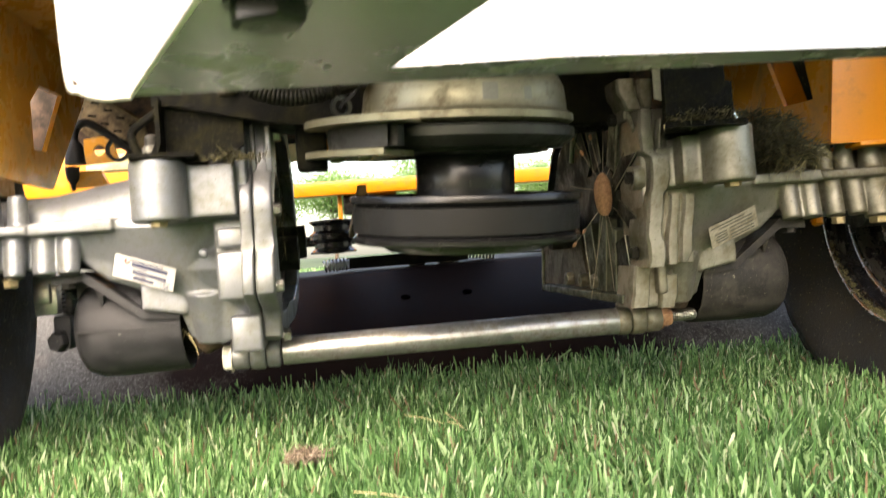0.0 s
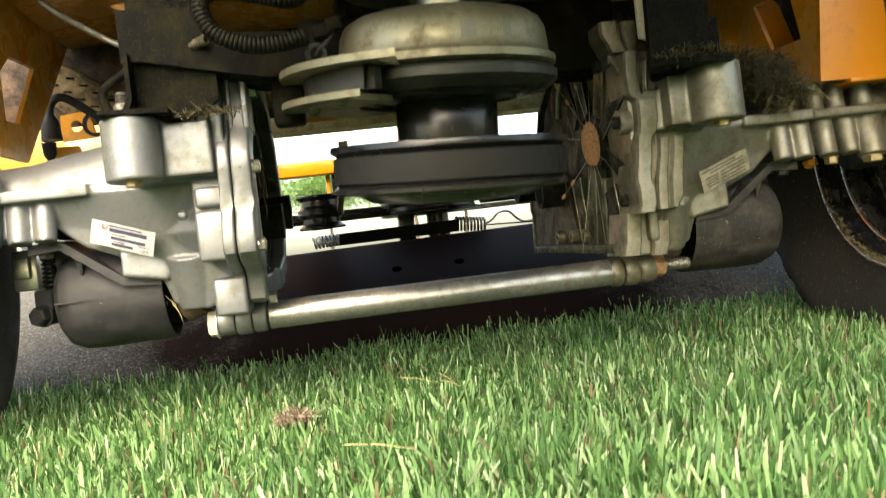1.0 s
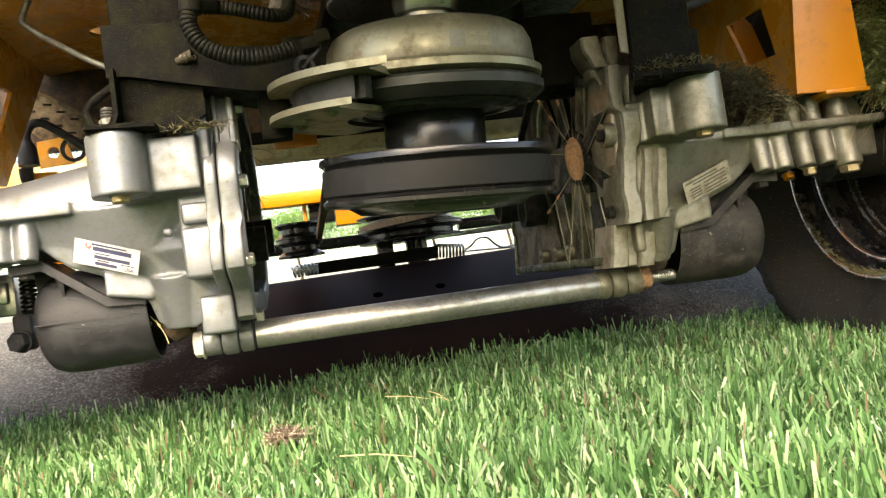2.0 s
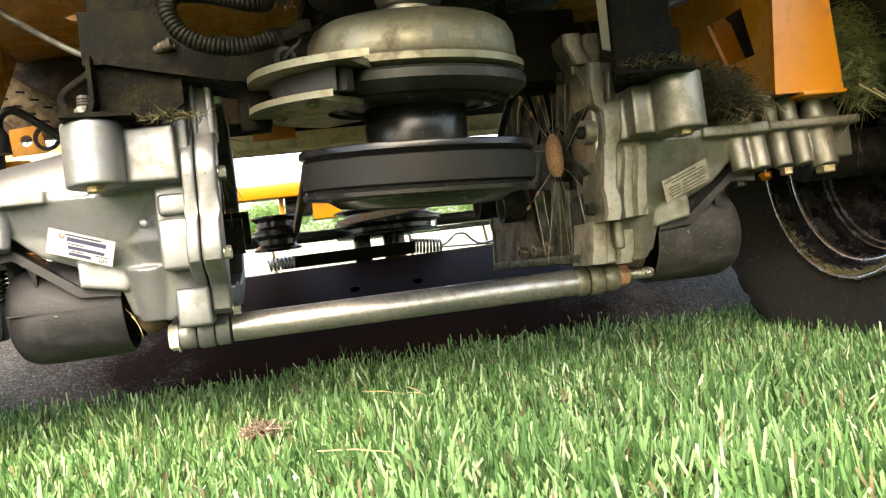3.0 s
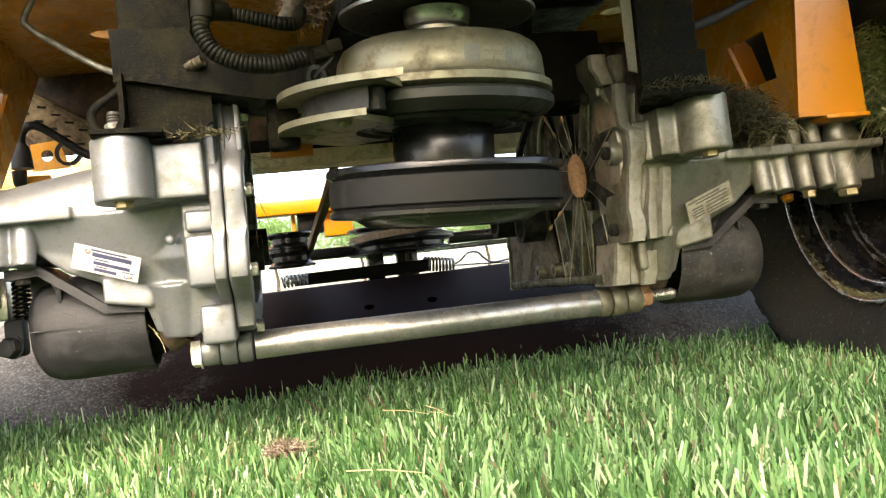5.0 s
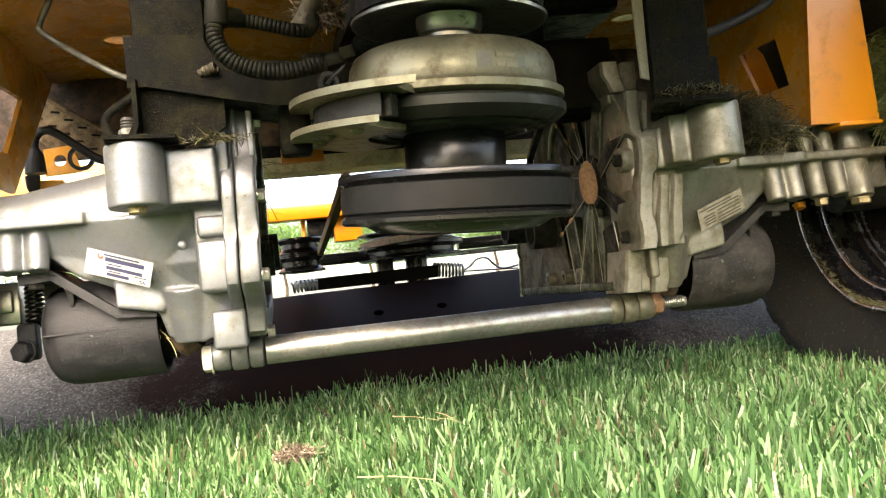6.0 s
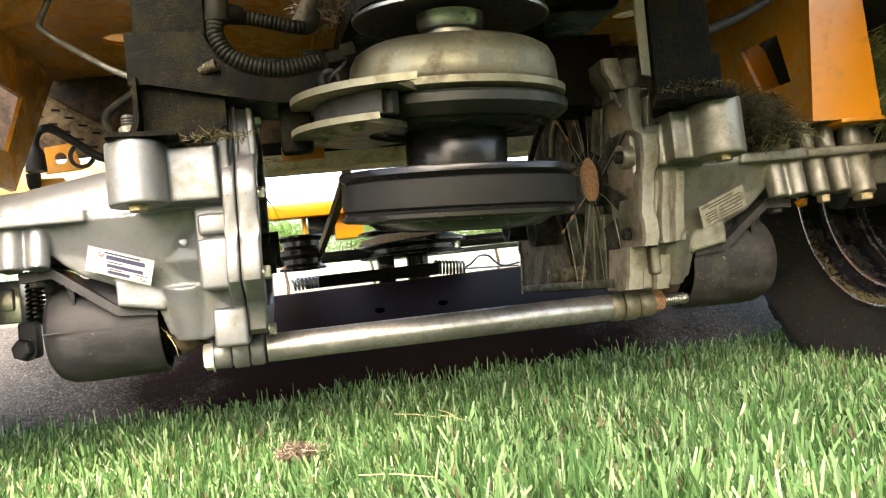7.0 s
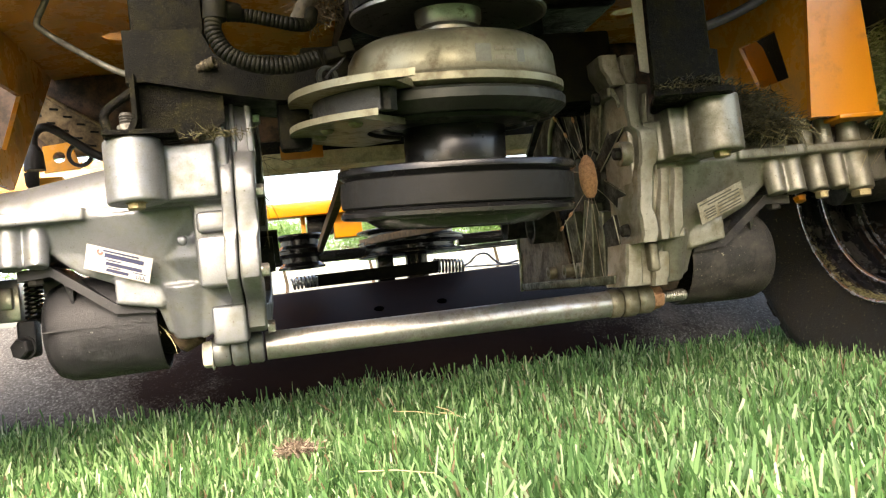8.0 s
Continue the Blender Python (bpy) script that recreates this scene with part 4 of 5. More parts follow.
add_lathe(bm, [(0, 0), (.002, 0), (.002, .006), (.006, .012), (.007, .024), (0, .024)], (-.345, .855, .285), (0, 0, 1), 16)
part("cable_end", bm, BLACK_PLASTIC, MOWER)
bm = bmesh.new()
add_lathe(bm, [(.009, -.002), (.0125, -.002), (.0125, .002), (.009, .002), (.009, -.002)], (-.303, .87, .326), (0, 1, 0), 24)
part("cable_clip", bm, BLACK_PLASTIC, MOWER)

# ---- yellow body: pan, side plates, fenders ----
hole_l, hole_r = (-.246, .809), (.257, .815)


def pan_with_holes():
    """Flat underside with two round holes, made of strips round square cells."""
    q = bmesh.new()
    def cell(cx, cy, r, half):
        ring = [q.verts.new((cx + r * math.cos(radians(a)), cy + r * math.sin(radians(a)), .42)) for a in range(45, 405, 15)]
        sq = []
        for a in range(45, 405, 15):
            c, d = math.cos(radians(a)), math.sin(radians(a))
            k = half / max(abs(c), abs(d))
            sq.append(q.verts.new((cx + c * k, cy + d * k, .42)))
        for i in range(24):
            q.faces.new((ring[i], ring[(i + 1) % 24], sq[(i + 1) % 24], sq[i]))
    def quad(x0, x1, y0, y1):
        q.faces.new([q.verts.new((x, y, .42)) for x, y in ((x0, y0), (x1, y0), (x1, y1), (x0, y1))])
    h = .03
    for (cx, cy) in (hole_l, hole_r):
        cell(cx, cy, .016, h)
    (lx, ly), (rx, ry) = hole_l, hole_r
    quad(-.334, lx - h, .58, .925), quad(lx - h, lx + h, .58, ly - h), quad(lx - h, lx + h, ly + h, .925)
    quad(lx + h, rx - h, .58, .925)
    quad(rx - h, rx + h, .58, ry - h), quad(rx - h, rx + h, ry + h, .925), quad(rx + h, .33, .58, .925)
    bmesh.ops.remove_doubles(q, verts=q.verts, dist=1e-5)
    bmesh.ops.solidify(q, geom=q.faces[:], thickness=.003)
    return q


part("floor_pan", pan_with_holes(), YELLOW_DIRTY, MOWER, "dusty orange-yellow underside of the body pan")
# lip below the pan: its shade is put into the dark brown colour
bm = bmesh.new()
add_box(bm, (-.43, .925, .335), (.335, .929, .423))
part("pan_lip", bm, SHADED_BROWN, MOWER, bevel=.001)


def plate_with_slot(x, yz, slot, thick, name, label):
    """A side plate in a plane of constant x, with a real slot through it."""
    q = bmesh.new()
    outer = [q.verts.new((x, y, z)) for y, z in yz]
    inner = [q.verts.new((x, y, z)) for y, z in slot]
    es = [q.edges.new((vs[i], vs[(i + 1) % len(vs)])) for vs in (outer, inner) for i in range(len(vs))]
    bmesh.ops.triangle_fill(q, use_beauty=True, use_dissolve=False, edges=es)
    for f in [f for f in q.faces if len(slot) and all(v in inner for v in f.verts)]:
        q.faces.remove(f)
    bmesh.ops.solidify(q, geom=q.faces[:], thickness=thick)
    return part(name, q, YELLOW_DIRTY, MOWER, label)


plate_with_slot(-.335, [(.60, .278), (.764, .279), (.951, .445), (.957, .450), (.60, .450)], [(.722, .309), (.752, .311), (.807, .371), (.747, .368), (.722, .35)], .004,
                "side_plate", "dusty yellow side plate with a slot")
plate_with_slot(.333, [(.625, .262), (.70, .262), (.79, .30), (.86, .41), (.86, .450), (.625, .450)], [(.660, .304), (.708, .306), (.732, .352), (.672, .350)], .004,
                "side_plate", "dusty yellow side plate with a slot")
bm = bmesh.new()
add_prism(bm, [(.317, .620, .261), (.381, .620, .260), (.374, .620, .450), (.337, .620, .450)], (0, .005, 0))
FENDER = part("fender_bracket", bm, YELLOW, MOWER, "bright orange-yellow fender bracket", bevel=.0015)
bm = bmesh.new()
add_box(bm, (.341, .617, .2575), (.382, .66, .261))
part("bracket_flange", bm, YELLOW, FENDER, bevel=.001)
bm = bmesh.new()
add_box(bm, (.376, .626, .265), (.381, .665, .450))
part("bracket_side", bm, YELLOW, FENDER, bevel=.001)
bm = bmesh.new()
add_prism(bm, [(.340, .735, .275), (.375, .735, .296), (.357, .735, .352), (.345, .735, .366), (.338, .735, .366), (.338, .735, .275)], (0, .004, 0))
part("bracket_gusset", bm, YELLOW, FENDER, bevel=.001)
bm = bmesh.new()
add_prism(bm, [(-.338, .640, .286), (-.396, .640, .282), (-.396, .640, .450), (-.352, .640, .450)], (0, .005, 0))
part("fender_bracket", bm, YELLOW, MOWER, "bright orange-yellow fender bracket", bevel=.0015)
bm = bmesh.new()
add_box(bm, (-.382, .66, .275), (-.377, .79, .450))
part("fender_inner", bm, YELLOW, MOWER, "orange inner fender wall", bevel=.001)
# dark fuel-tank wall seen through the slot
bm = bmesh.new()
add_box(bm, (.41, .76, .36), (.56, 1.1, .450))
part("side_tank", bm, BLACK_DUSTY, MOWER, bevel=.01)
# unseen cover, added to keep skylight off the parts below
bm = bmesh.new()
add_box(bm, (-.335, .58, .455), (.335, 1.20, .50))
part("cover_shade", bm, YELLOW, MOWER, "unseen yellow cover added to block the sky between the wheels", bevel=.01)
# unseen slabs over the fenders, added to dim the brackets and side plates
for x0, x1 in ((-.41, -.337), (.337, .42)):
    bm = bmesh.new()
    add_box(bm, (x0, .52 if x0 < 0 else .34, .452), (x1, .98, .462))
    part("fender_shade", bm, YELLOW, MOWER, "unseen yellow slab added to shade the parts beside the rear wheel", bevel=.004)
# unseen engine; the low rear box and its width are added to block sun
bm = bmesh.new()
add_box(bm, (-.16, .24, .386), (.335, .47, .62))
add_box(bm, (-.17, .46, .425), (.335, .80, .61))
part("engine_shade", bm, BLACK_DIRTY, MOWER, "unseen black engine over the clutch, enlarged to shade the right side", bevel=.02)
bm = bmesh.new()
add_box(bm, (-.050, .62, .365), (.165, .84, .417))
part("engine_base", bm, BLACK_DIRTY, MOWER, bevel=.008)

# far left: louvred splash plate, hanging tab and foot rest
bm = bmesh.new()
add_prism(bm, [(-.356, .912, .408), (-.285, .912, .358), (-.279, .912, .330), (-.332, .912, .336), (-.362, .912, .366)], (0, .003, 0))
SPLASH = part("splash_plate", bm, TAN_DARK, MOWER, "dusty tan louvred splash plate", bevel=.0008)
for k in range(5):
    for m in range(2):
        c = Vector((-.346 + .0125 * k - .004 * m, .9115, .392 - .0088 * k - .014 * m))
        bm = bmesh.new()
        add_box(bm, c + Vector((-.0042, -.0006, -.0010)), c + Vector((.0042, .0004, .0010)), Euler((0, radians(8), 0)).to_matrix().to_4x4())
        part("louvre", bm, BLACK_DIRTY, SPLASH)
bm = bmesh.new()
add_sweep(bm, [(-.357, .912, .409), (-.284, .912, .3585)], .0022, 8)
part("plate_edge", bm, TAN_DARK, SPLASH)
bm = bmesh.new()
add_ring(bm, [(-.345, .90, .343), (-.318, .90, .346), (-.310, .90, .318), (-.345, .90, .316)], [(-.330 + .006 * math.cos(radians(a)), .90, .331 + .006 * math.sin(radians(a))) for a in range(0, 360, 30)], (0, .004, 0))
part("cable_bracket", bm, YELLOW_DIRTY, MOWER, "orange cable bracket with a hole")
bm = bmesh.new()
add_prism(bm, [(-.353, .87, .307), (-.322, .87, .306), (-.314, .87, .290), (-.353, .87, .289)], (0, .006, 0))
part("cable_bracket", bm, YELLOW_DIRTY, MOWER, bevel=.001)
bm = bmesh.new()
add_box(bm, (-.62, 1.46, .335), (-.17, 1.48, .43))
part("foot_rest", bm, YELLOW, MOWER, "yellow foot rest panel", bevel=.004)
bm = bmesh.new()
add_box(bm, (-.40, 1.10, .19), (-.385, 1.115, .34))
part("frame_post", bm, YELLOW, MOWER, bevel=.002)
# brake spring, its clevis and a stop bolt outside the filter guard
bm = bmesh.new()
add_sweep(bm, coil((-.322, .745, .165), (-.321, .745, .206), .0065, 11), .0016, 6)
part("coil_spring", bm, BLACK_PAINT, MOWER, "black brake return spring", smooth=60)
bm = bmesh.new()
add_box(bm, (-.352, .742, .168), (-.332, .765, .203))
add_box(bm, (-.350, .735, .178), (-.336, .742, .196))
part("brake_clevis", bm, STEEL, MOWER, "bright steel brake clevis", bevel=.002)
bm = bmesh.new()
add_box(bm, (-.333, .728, .138), (-.318, .745, .168))
part("stop_bracket", bm, BLACK_PLASTIC, MOWER, bevel=.003)
hex_bolt("stop_bolt", (-.326, .728, .146), (-.4, -1, 0), .0085, .010, BLACK_PLASTIC, MOWER)
# black inner wall beside the pan
bm = bmesh.new()
add_box(bm, (-.314, .60, .424), (-.309, .93, .449))
part("pan_wall", bm, BLACK_DIRTY, MOWER, bevel=.002)

# ---- front of the frame, seen under the machine ----
bm = bmesh.new()
add_box(bm, (-.40, 1.10, .340), (.40, 1.19, .346))
part("frame_shelf", bm, PAN_TAN, MOWER, "dusty tan frame shelf", bevel=.001)
bm = bmesh.new()
add_box(bm, (-.27, 1.19, .340), (.42, 1.20, .50))
part("frame_back", bm, BLACK_DIRTY, MOWER, "dark frame wall above the shelf", bevel=.001)
bm = bmesh.new()
add_box(bm, (-.40, 1.095, .332), (.40, 1.10, .352))
part("frame_lip", bm, PAN_TAN, MOWER, bevel=.001)
bm = bmesh.new()
add_box(bm, (-.110, 1.0, .327), (-.060, 1.006, .344))
part("frame_tab", bm, YELLOW, MOWER, "orange frame tab", bevel=.001)
bm = bmesh.new()
add_box(bm, (-.42, 1.48, .309), (.42, 1.52, .334))
part("frame_bar", bm, YELLOW, MOWER, "yellow front frame bar", bevel=.003)
for x, w, z in ((-.36, .03, .285), (-.0805, .004, .240), (-.002, .025, .266), (.36, .03, .285)):
    bm = bmesh.new()
    add_box(bm, (x - w, 1.50, z), (x + w, 1.54, .312))
    part("frame_upright", bm, YELLOW, MOWER, bevel=.002)
bm = bmesh.new()
add_box(bm, (-.074, 1.50, .274), (-.028, 1.53, .310))
part("frame_block", bm, BLACK_PAINT, MOWER, "black block under the front bar", bevel=.003)

# ---- cutting deck ----
TURNED[0] = Matrix.Translation((0, 0, -.007)) @ Euler((0, radians(-.8), 0)).to_matrix().to_4x4()
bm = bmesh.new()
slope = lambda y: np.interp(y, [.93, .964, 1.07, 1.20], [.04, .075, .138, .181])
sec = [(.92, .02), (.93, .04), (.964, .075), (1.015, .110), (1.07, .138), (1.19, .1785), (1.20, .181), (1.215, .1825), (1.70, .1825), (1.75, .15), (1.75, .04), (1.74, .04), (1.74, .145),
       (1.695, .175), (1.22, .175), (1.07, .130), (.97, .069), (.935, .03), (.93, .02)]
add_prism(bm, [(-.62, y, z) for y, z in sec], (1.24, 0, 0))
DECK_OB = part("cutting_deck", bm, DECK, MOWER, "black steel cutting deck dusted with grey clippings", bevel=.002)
for x, y in ((-.003, 1.090), (.080, 1.088), (-.011, 1.008), (.066, 1.007)):
    bm = bmesh.new()
    nrm = Vector((0, -.5, 1)).normalized()
    add_lathe(bm, [(0, 0), (.0055, 0), (.0065, .0008), (.0065, .0012), (0, .0012)], Vector((x, y, slope(y) + .0006)), nrm, 20)
    part("plug_hole", bm, HOLE, DECK_OB)
TURNED[0] = None


def sheave(name, c, r, h, label, groove=2):
    q = bmesh.new()
    prof = [(0, 0), (r * .45, 0), (r * .5, h * .04)]
    for k in range(groove):
        z0, z1 = h * k / groove, h * (k + 1) / groove
        d = z1 - z0
        prof += [(r * .97, z0 + d * .04), (r, z0 + d * .08), (r, z0 + d * .14), (r * .8, z0 + d * .36), (r * .8, z0 + d * .64), (r, z0 + d * .86), (r, z0 + d * .92), (r * .97, z0 + d * .96)]
    add_lathe(q, prof + [(r * .5, h), (0, h)], c, n=48)
    return part(name, q, BLACK_PAINT, MOWER, label, smooth=28)


sheave("spindle_pulley", (.0745, 1.28, .2120), .082, .043, "black double-groove spindle pulley")
sheave("idler_pulley", (-.0955, 1.19, .204), .033, .049, "black idler pulley")
bm = bmesh.new()
add_cyl(bm, (.080, 1.28, .165), (.080, 1.28, .224), .017)
part("spindle", bm, BLACK_PAINT, MOWER)
bm = bmesh.new()
add_box(bm, (.018, 1.26, .168), (.042, 1.29, .222))
part("spindle", bm, BLACK_PAINT, MOWER, bevel=.002)
bm = bmesh.new()
add_prism(bm, [(-.106, 1.245, .196), (.108, 1.245, .198), (.106, 1.245, .180), (-.090, 1.245, .179)], (0, .03, 0))
part("idler_arm", bm, BLACK_DIRTY, MOWER, "black idler arm", bevel=.002)
bm = bmesh.new()
add_box(bm, (.16, 1.33, .222), (.55, 1.35, .240))
part("deck_link", bm, BLACK_PAINT, MOWER, bevel=.002)
bm = bmesh.new()
add_box(bm, (-.55, 1.33, .218), (.02, 1.35, .235))
part("deck_link", bm, BLACK_PAINT, MOWER, bevel=.002)
bm = bmesh.new()
add_cyl(bm, (.10, 1.34, .2165), (.55, 1.34, .2185), .0042, n=14)
part("deck_rod", bm, STEEL, MOWER, "plain steel rod under the deck link")
bm = bmesh.new()
add_sweep(bm, coil((.112, 1.31, .193), (.160, 1.31, .187), .0100, 9), .0019, 6)
part("coil_spring", bm, STEEL, MOWER, "small bright coil spring", smooth=60)
bm = bmesh.new()
add_sweep(bm, smooth_path([(.158, 1.31, .187), (.171, 1.31, .193), (.183, 1.31, .203), (.199, 1.31, .203), (.210, 1.31, .192), (.224, 1.31, .184), (.250, 1.31, .187)], 5), .0018, 6)
add_sweep(bm, [(.158, 1.315, .186), (.25, 1.315, .182)], .0014, 6)
part("spring_hook", bm, STEEL, MOWER)
bm = bmesh.new()
add_sweep(bm, coil((-.112, 1.23, .186), (-.075, 1.23, .188), .0075, 7), .0017, 6)
part("coil_spring", bm, STEEL, MOWER, smooth=60)
# belts running forward to the deck
for q in ([(-.0655, .64, .2500), (-.0660, .80, .2440), (-.0675, 1.0, .2365), (-.0690, 1.19, .2280)], [(.088, .62, .222), (.075, .90, .226), (.02, 1.15, .234), (-.001, 1.28, .238)]):
    bm = bmesh.new()
    add_strip(bm, smooth_path(q, 8), .009, .007, (0, 0, 1))
    part("drive_belt", bm, BELT_EDGE, MOWER, "frayed brown belt edge", smooth=60)


# ---- rear wheels ----
def wheel(s):
    s_out = .009 if s < 0 else .008
    wx = s * s_out
    q = bmesh.new()
    prof = [(.1145, .421), (.121, .414), (.131, .409), (.148, .398), (.166, .388), (.180, .384), (.192, .387), (.200, .397), (.2055, .415), (.2085, .48), (.2065, .545),
            (.201, .562), (.193, .573), (.180, .576), (.165, .572), (.137, .551), (.118, .539), (.112, .48), (.1145, .421)]
    add_lathe(q, prof, (wx, AXLE_Y, AXLE_Z), (s, 0, 0), 96)
    t = part("tyre", q, TYRE, MOWER, "black rubber turf tyre with dirt on its wall", smooth=50)
    # tread blocks
    base, rng = None, random.Random(3)
    for k in range(40):
        for row, d in enumerate((.405, .435, .467, .499, .531, .556)):
            a = radians(360 / 40 * (k + .5 * (row % 2)))
            if math.sin(a) > .6:
                continue
            if base is None:
                m = bmesh.new()
                add_box(m, (-.0115, -.011, -.004), (.0115, .011, .003))
                bmesh.ops.bevel(m, geom=m.edges[:], offset=.002, segments=1, affect="EDGES")
                base = bpy.data.meshes.new("tread_block")
                m.to_mesh(base)
                m.free()
                base.materials.append(TYRE)
            ob = new("tread_block", base)
            ob.parent = t
            r = .2075 if .42 < d < .55 else .2030
            c = Vector((wx + s * d, AXLE_Y + r * math.cos(a), AXLE_Z + r * math.sin(a)))
            ob.matrix_basis = Matrix.Translation(c - PLACE[t]) @ Euler((a - math.pi / 2, 0, 0)).to_matrix().to_4x4()
    q = bmesh.new()
    prof = [(.1235, .411), (.1250, .4135), (.1245, .4165), (.1235, .4185), (.1192, .4198), (.1180, .4215), (.1165, .4300), (.1150, .4325), (.1078, .4345), (.1062, .4362),
            (.1056, .441), (.1068, .447), (.1105, .454), (.1122, .4575), (.1115, .4605), (.1010, .4635), (.0985, .4660), (.0960, .470),
            (.0850, .482), (.0810, .4865), (.0745, .4885), (.0725, .491), (.0715, .496), (.0705, .507), (.0685, .5105), (.0600, .512), (.05, .512), (0, .512),
            (0, .516), (.07, .516), (.0755, .494), (.1035, .469), (.1165, .463), (.1115, .447), (.1112, .438), (.1215, .4275), (.1262, .4175), (.1255, .4105), (.1235, .411)]
    add_lathe(q, [(r * .93, d) for r, d in prof], (wx, AXLE_Y, AXLE_Z), (s, 0, 0), 96)
    rim = part("rim", q, RIM, t, "gloss black steel wheel rim", smooth=70)
    # bright metal rings stand in for sky reflections on the black rim
    for rr, d, w in ((.1152, .4115, .0022), (.1010, .4310, .0030), (.0945, .4610, .0018), (.0895, .4650, .0018)):
        q = bmesh.new()
        ring = [Vector((wx + s * d, AXLE_Y + rr * math.cos(radians(a)), AXLE_Z + rr * math.sin(radians(a)))) for a in range(0, 360, 4)]
        add_sweep(q, ring, w, 12, closed=True)
        part("bead", q, RIM_GLINT, rim, "bright bead standing in for sky glints on the rim", smooth=60)
    q = bmesh.new()
    add_cyl(q, (s * .38, AXLE_Y, AXLE_Z), (wx + s * .512, AXLE_Y, AXLE_Z), .022)
    part("hub", q, DARK_CASE, t)
    return t


wheel(-1)
wheel(1)
hex_bolt("marker_nut", (0.3270, .665, 0.2000), (0, -.3, -1), .0050, .005, YELLOW, MOWER, "small orange nut under the axle horn")

# ---- bright rear guard over the camera ----
G = .222
bm = bmesh.new()
add_prism(bm, [(-.159, G, .330), (-.1555, G, .2560), (-.1525, G, .2512), (-.147, G, .2492), (.42, G, .2492), (.42, G, .330)], (0, .003, 0))
GUARD = part("rear_guard", bm, BUMPER, MOWER, "glossy silver-painted rear guard", bevel=.0005)
bm = bmesh.new()
add_sweep(bm, smooth_path([(-.1575, G, .300), (-.1562, G, .2560), (-.1530, G, .2505), (-.147, G, .2484), (-.1395, G, .2484)], 6), .0010, 8)
part("guard_edge", bm, BUMPER_EDGE, GUARD, smooth=60)
bm = bmesh.new()
add_prism(bm, [(x, y, .2484) for x, y in ((-.1395, G), (.42, G), (.42, .211), (.075, .207), (-.023, .199), (-.069, .202), (-.054, .151), (-.045, .118), (-.100, .118), (-.110, .144))], (0, 0, .0018))
part("guard_flange", bm, BUMPER, GUARD, bevel=.0004)
bm = bmesh.new()
add_sweep(bm, [(-.1395, G - .0002, .2488), (-.110, .144, .2488), (-.100, .118, .2488)], .0008, 8)
part("guard_edge", bm, BUMPER_EDGE, GUARD, smooth=60)
hex_bolt("bolt", (-.096, .143, .2484), (0, 0, -1), .0075, .0045, BLACK_PAINT, GUARD)

# ---- things caught on the machine ----
SAC = thing("egg_sac", (.140, .674, .2355), "tan woolly egg sac hung on silk threads between the drives", "egg sac")
bm = bmesh.new()
add_lathe(bm, [(0, -.0185), (.003, -.0178), (.0058, -.0135), (.0072, -.006), (.0074, .002), (.0066, .010), (.0044, .0155), (.002, .018), (0, .0185)], (.140, .674, .2355), (0, 0, 1), 28)
for v in bm.verts:
    v.co += Vector(noise.noise_vector(v.co * 300)) * .0009
part("sac", bm, SILK, SAC)
rng = random.Random(5)
for ang, ln, bits in ((20, .024, 1), (-38, .034, 1), (-72, .030, 1), (-100, .075, 0), (-128, .036, 2), (165, .020, 0), (122, .042, 2), (100, .034, 1), (82, .06, 0), (60, .045, 0), (-85, .07, 0)):
    c, d = math.cos(radians(ang)), math.sin(radians(ang))
    p0 = Vector((.140 + c * .0065, .674, .2355 + d * .016))
    p1 = p0 + Vector((c * ln, rng.uniform(-.008, .012), d * ln))
    bm = bmesh.new()
    add_sweep(bm, [p0, p0.lerp(p1, .5) + Vector((0, 0, -.0004)), p1], .00028, 6)
    part("silk_thread", bm, THREAD, SAC)
    for b in range(bits):
        q = p0.lerp(p1, 1 - .38 * b)
        bm = bmesh.new()
        add_lathe(bm, [(0, -.003), (.0011, -.0015), (.0014, 0), (.0010, .002), (0, .003)], q, p1 - p0, 8)
        part("silk_knot", bm, SILK, SAC)

tuft("grass_clippings", (.258, .630, .272), (.022, .024, .022), 1700, .012, DRY_DARK, "dark matted grass clippings caught on the drive", "clippings", seed=2, width=.0006)
tuft("grass_clippings", (.276, .622, .257), (.030, .022, .012), 1700, .013, DRY_DARK, "dark matted grass clippings lying on the axle horn", "clippings", seed=41, width=.0006)
tuft("grass_clippings", (.284, .642, .276), (.022, .022, .016), 900, .013, DRY_DARK, "dark matted grass clippings against the side plate", "clippings", droop=.3, seed=42, width=.0006)
tuft("grass_clippings", (.285, .618, .254), (.030, .012, .010), 90, .022, DRY, "pale dry strands hanging from the matted clippings", "clippings", droop=.8, seed=43, width=.0006)
tuft("grass_clippings", (.402, .625, .264), (.016, .02, .008), 26, .052, STRAW, "long straws hanging from the clump", "clippings", droop=1.6, seed=13, width=.0007, curl=.3)
tuft("grass_clippings", (.415, .64, .295), (.030, .03, .050), 3800, .018, FRESH, "pale green clump of clippings hanging by the wheel", "clippings", droop=.4, seed=3, width=.0006)
tuft("grass_clippings", (.183, .553, .2790), (.032, .008, .006), 620, .006, DRY_DARK, "dry clippings on the hanger foot", "clippings", seed=4, width=.0007)
tuft("grass_clippings", (-.150, .568, .2735), (.024, .006, .003), 160, .006, DRY_DARK, "dry clippings under the hanger plate", "clippings", seed=6, width=.0007)
tuft("grass_clippings", (-.206, .664, .150), (.010, .010, .008), 8, .020, STRAW, "a few straws stuck in the filter guard", "clippings", seed=8, width=.0005)
tuft("grass_clippings", (-.127, .63, .25), (.003, .03, .05), 26, .03, DRY_DARK, "long dry strands caught beside the joint", "clippings", droop=1.2, seed=9, width=.0004)
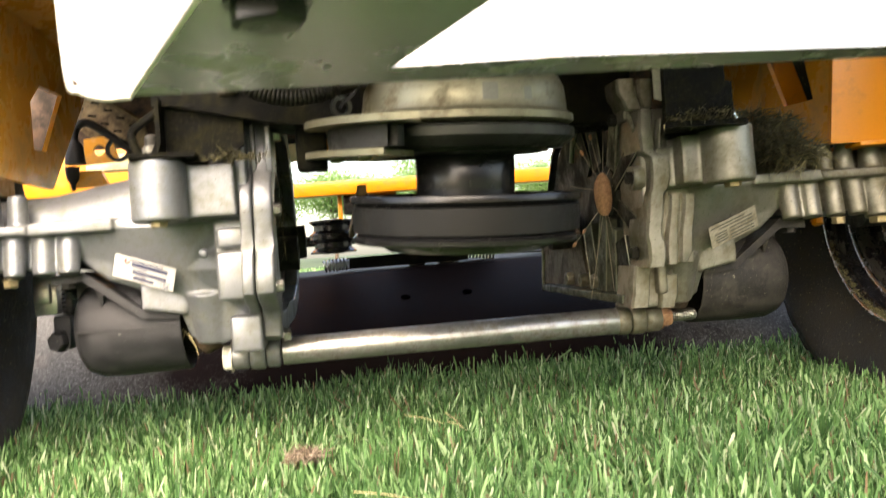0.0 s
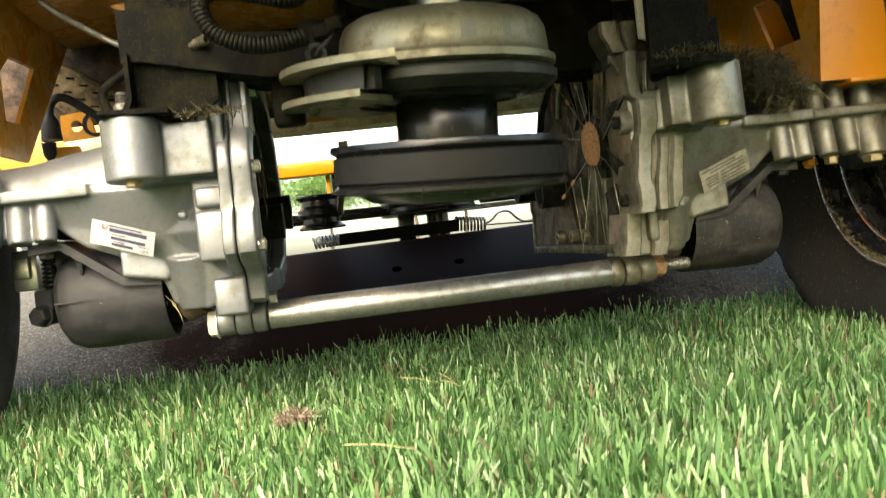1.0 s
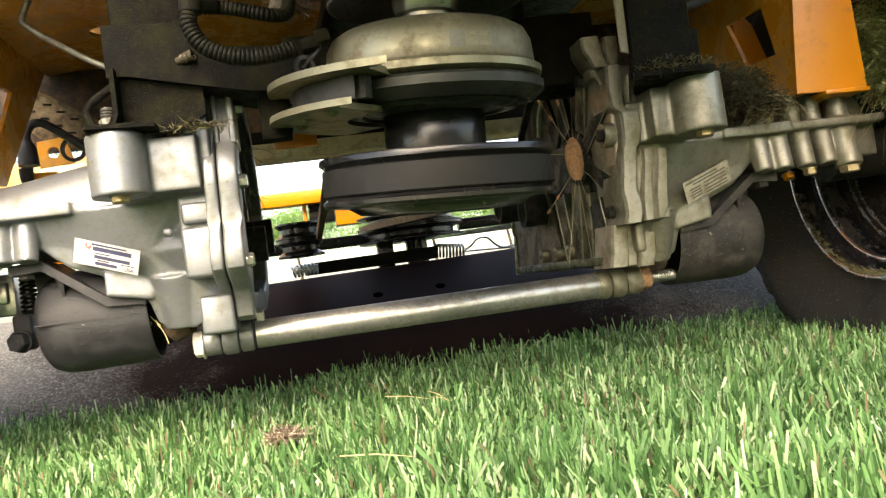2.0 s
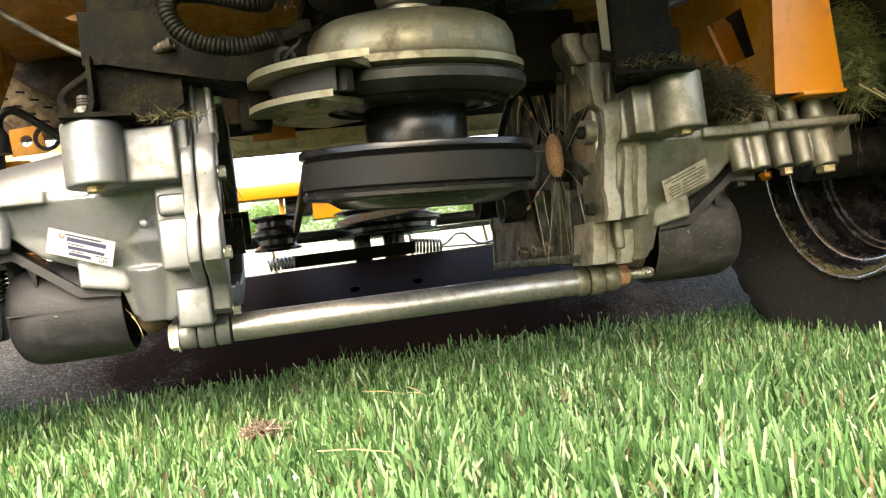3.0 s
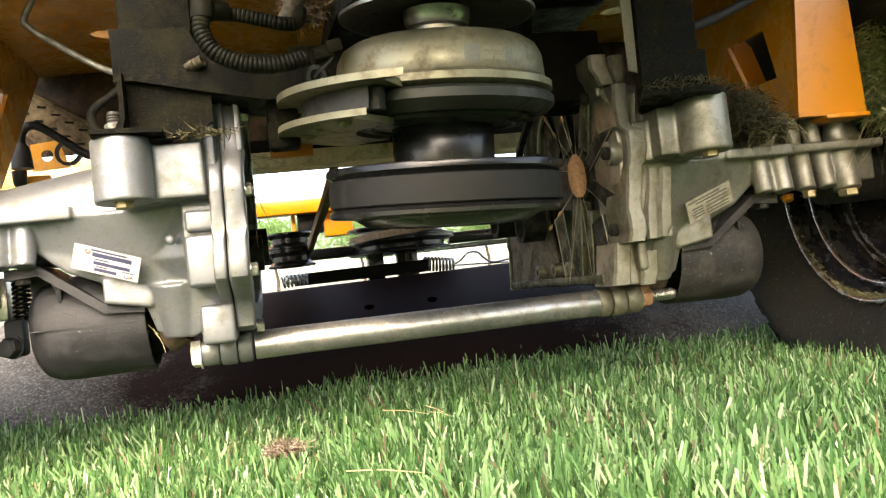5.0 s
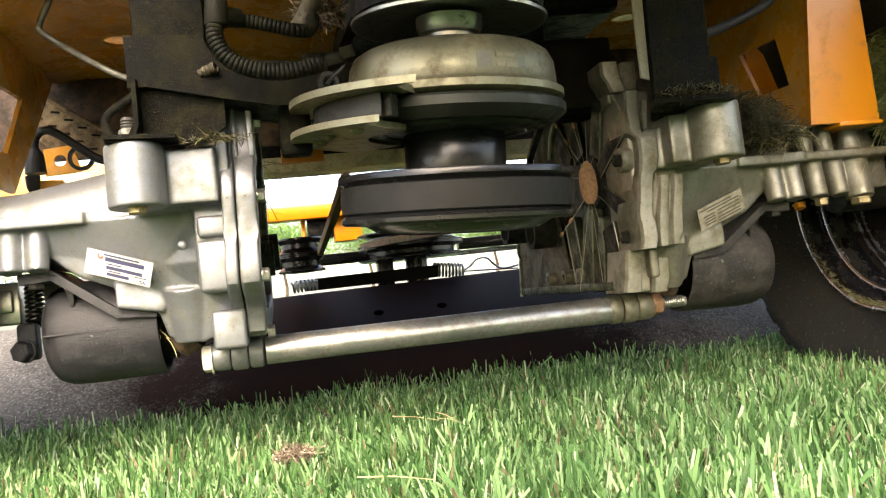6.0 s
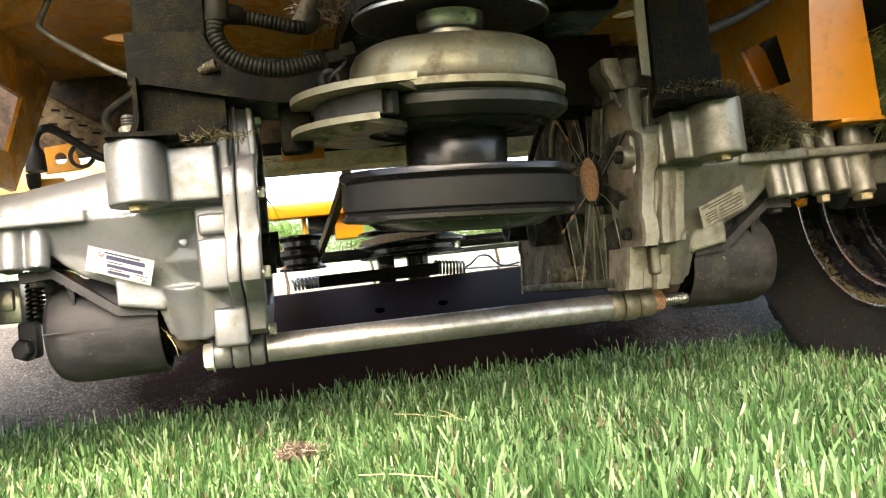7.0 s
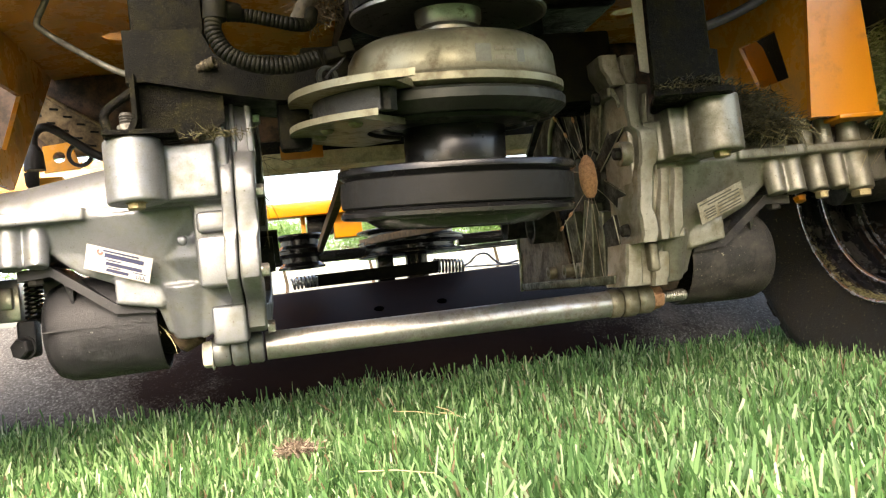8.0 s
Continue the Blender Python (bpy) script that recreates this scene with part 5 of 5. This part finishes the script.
for p, q in (((-0.043, 0.698, 0.06), (-0.014, 0.647, 0.06)), ((-0.008, 0.69, 0.06), (-0.002, 0.625, 0.06)), ((-0.011, 0.654, 0.06), (-0.001, 0.615, 0.06)), ((-0.089, 0.482, 0.06), (-0.051, 0.448, 0.06))):
    bm = bmesh.new()
    p, q = Vector(p), Vector(q)
    add_sweep(bm, [p, p.lerp(q, .5) + Vector((0, 0, .0012)), q], [.0004, .0004, .0002], 6)
    tagged(part("straw", bm, STRAW), "pale dry straw lying on the grass", "straw", "straws on the grass")

def bead_clippings(a0, a1, count, seed, radius=.1125, across=.421, spread=.0022):
    """Clippings lodged along the rim's inner bead."""
    rng = random.Random(seed)
    q = bmesh.new()
    for _ in range(count):
        a = radians(rng.uniform(a0, a1))
        rr = radius + rng.gauss(0, spread)
        p = Vector((across + rng.uniform(-.003, .003), AXLE_Y + rr * math.cos(a), AXLE_Z + rr * math.sin(a)))
        d = Vector((rng.gauss(-.1, .25), -math.sin(a) + rng.gauss(0, .35), math.cos(a) + rng.gauss(0, .35))).normalized() * rng.uniform(.002, .007)
        w = d.orthogonal().normalized() * .0006
        q.faces.new([q.verts.new(v) for v in (p - w, p + w, p + d)])
    return tagged(part("grass_clippings", q, DRY), "pale clippings lodged along the wheel bead", "clippings", kind="stuff")


bead_clippings(-120, -60, 900, 31)
bead_clippings(-170, -120, 220, 33)
bead_clippings(-60, -20, 300, 34)
bead_clippings(5, 45, 90, 32)
bead_clippings(-168, -128, 160, 35, .094, .467, .003)
bead_clippings(-200, -100, 130, 36, .078, .492, .010)

tuft("grass_clippings", (-0.0760, .600, 0.3660), (.018, .012, .012), 700, .012, DEAD, "reddish dry grass matted over the engine hoses", "clippings", droop=.3, seed=51, width=.0006)
tuft("dead_leaf", (-.122, .594, .059), (.014, .009, .0030), 520, .0075, DEAD, "crumpled brown dead leaf lying on the grass", "leaf", seed=21, width=.0008, curl=.9)


# ---- trees far beyond the lawn ----
def tree(x, y, base, h, spread, seed):
    """A clear trunk up to base, forked limbs and a loose crown of leaves up to h."""
    rng = random.Random(seed)
    t = thing("tree", (x, y, 0), "leafy green tree at the far edge of the lawn", "tree", "trees beyond the lawn")
    q = bmesh.new()
    add_sweep(q, [(x, y, 0), (x + .1, y, base * .5), (x - .05, y + .1, base), (x, y, h * .9)], [.10, .08, .06, .02], 10)
    part("trunk", q, BARK, t)
    tips = []
    for k in range(12):
        a, z0 = rng.uniform(0, 6.28), base * .8 + (h - base) * rng.uniform(0, .6)
        e = Vector((x + math.cos(a) * spread * .75, y + math.sin(a) * spread * .75, min(h * .95, z0 + (h - base) * rng.uniform(.1, .35))))
        q = bmesh.new()
        add_sweep(q, [(x, y, z0), Vector((x, y, z0)).lerp(e, .5) + Vector((0, 0, .15)), e], [.07, .05, .02], 7)
        part("limb", q, BARK, t)
        tips.append(e)
    vs, fs = [], []
    for k in range(12000):
        c = rng.choice(tips) if rng.random() < .7 else Vector((x, y, rng.uniform(base, h * .95)))
        p = c + Vector((rng.gauss(0, spread * .28), rng.gauss(0, spread * .28), rng.gauss(0, (h - base) * .14)))
        if p.z < base - .3 or p.z > h:
            p.z = rng.uniform(base, h)
        d = Vector((rng.gauss(0, 1), rng.gauss(0, 1), rng.gauss(0, 1))).normalized()
        e, s = d.orthogonal().normalized(), rng.uniform(.05, .09)
        o = len(vs)
        vs += [p, p + d * s + e * s * .45, p + d * 2 * s, p + d * s - e * s * .45]
        fs.append((o, o + 1, o + 2, o + 3))
    me = bpy.data.meshes.new("crown")
    me.from_pydata([tuple(v) for v in vs], [], fs)
    me.materials.append(LEAF)
    ob = new("crown", me)
    ob.parent = t
    ob.location = -PLACE[t]


for k in range(15):
    x = -26 + 3.6 * k + (k * 7 % 3) * .5
    tree(x, 40 + (k * 5 % 4), 2.3 + (k * 3 % 4) * .12, (8.5 if x < -5 else 4.5) + (k * 3 % 5) * .15, 2.4, 20 + k)
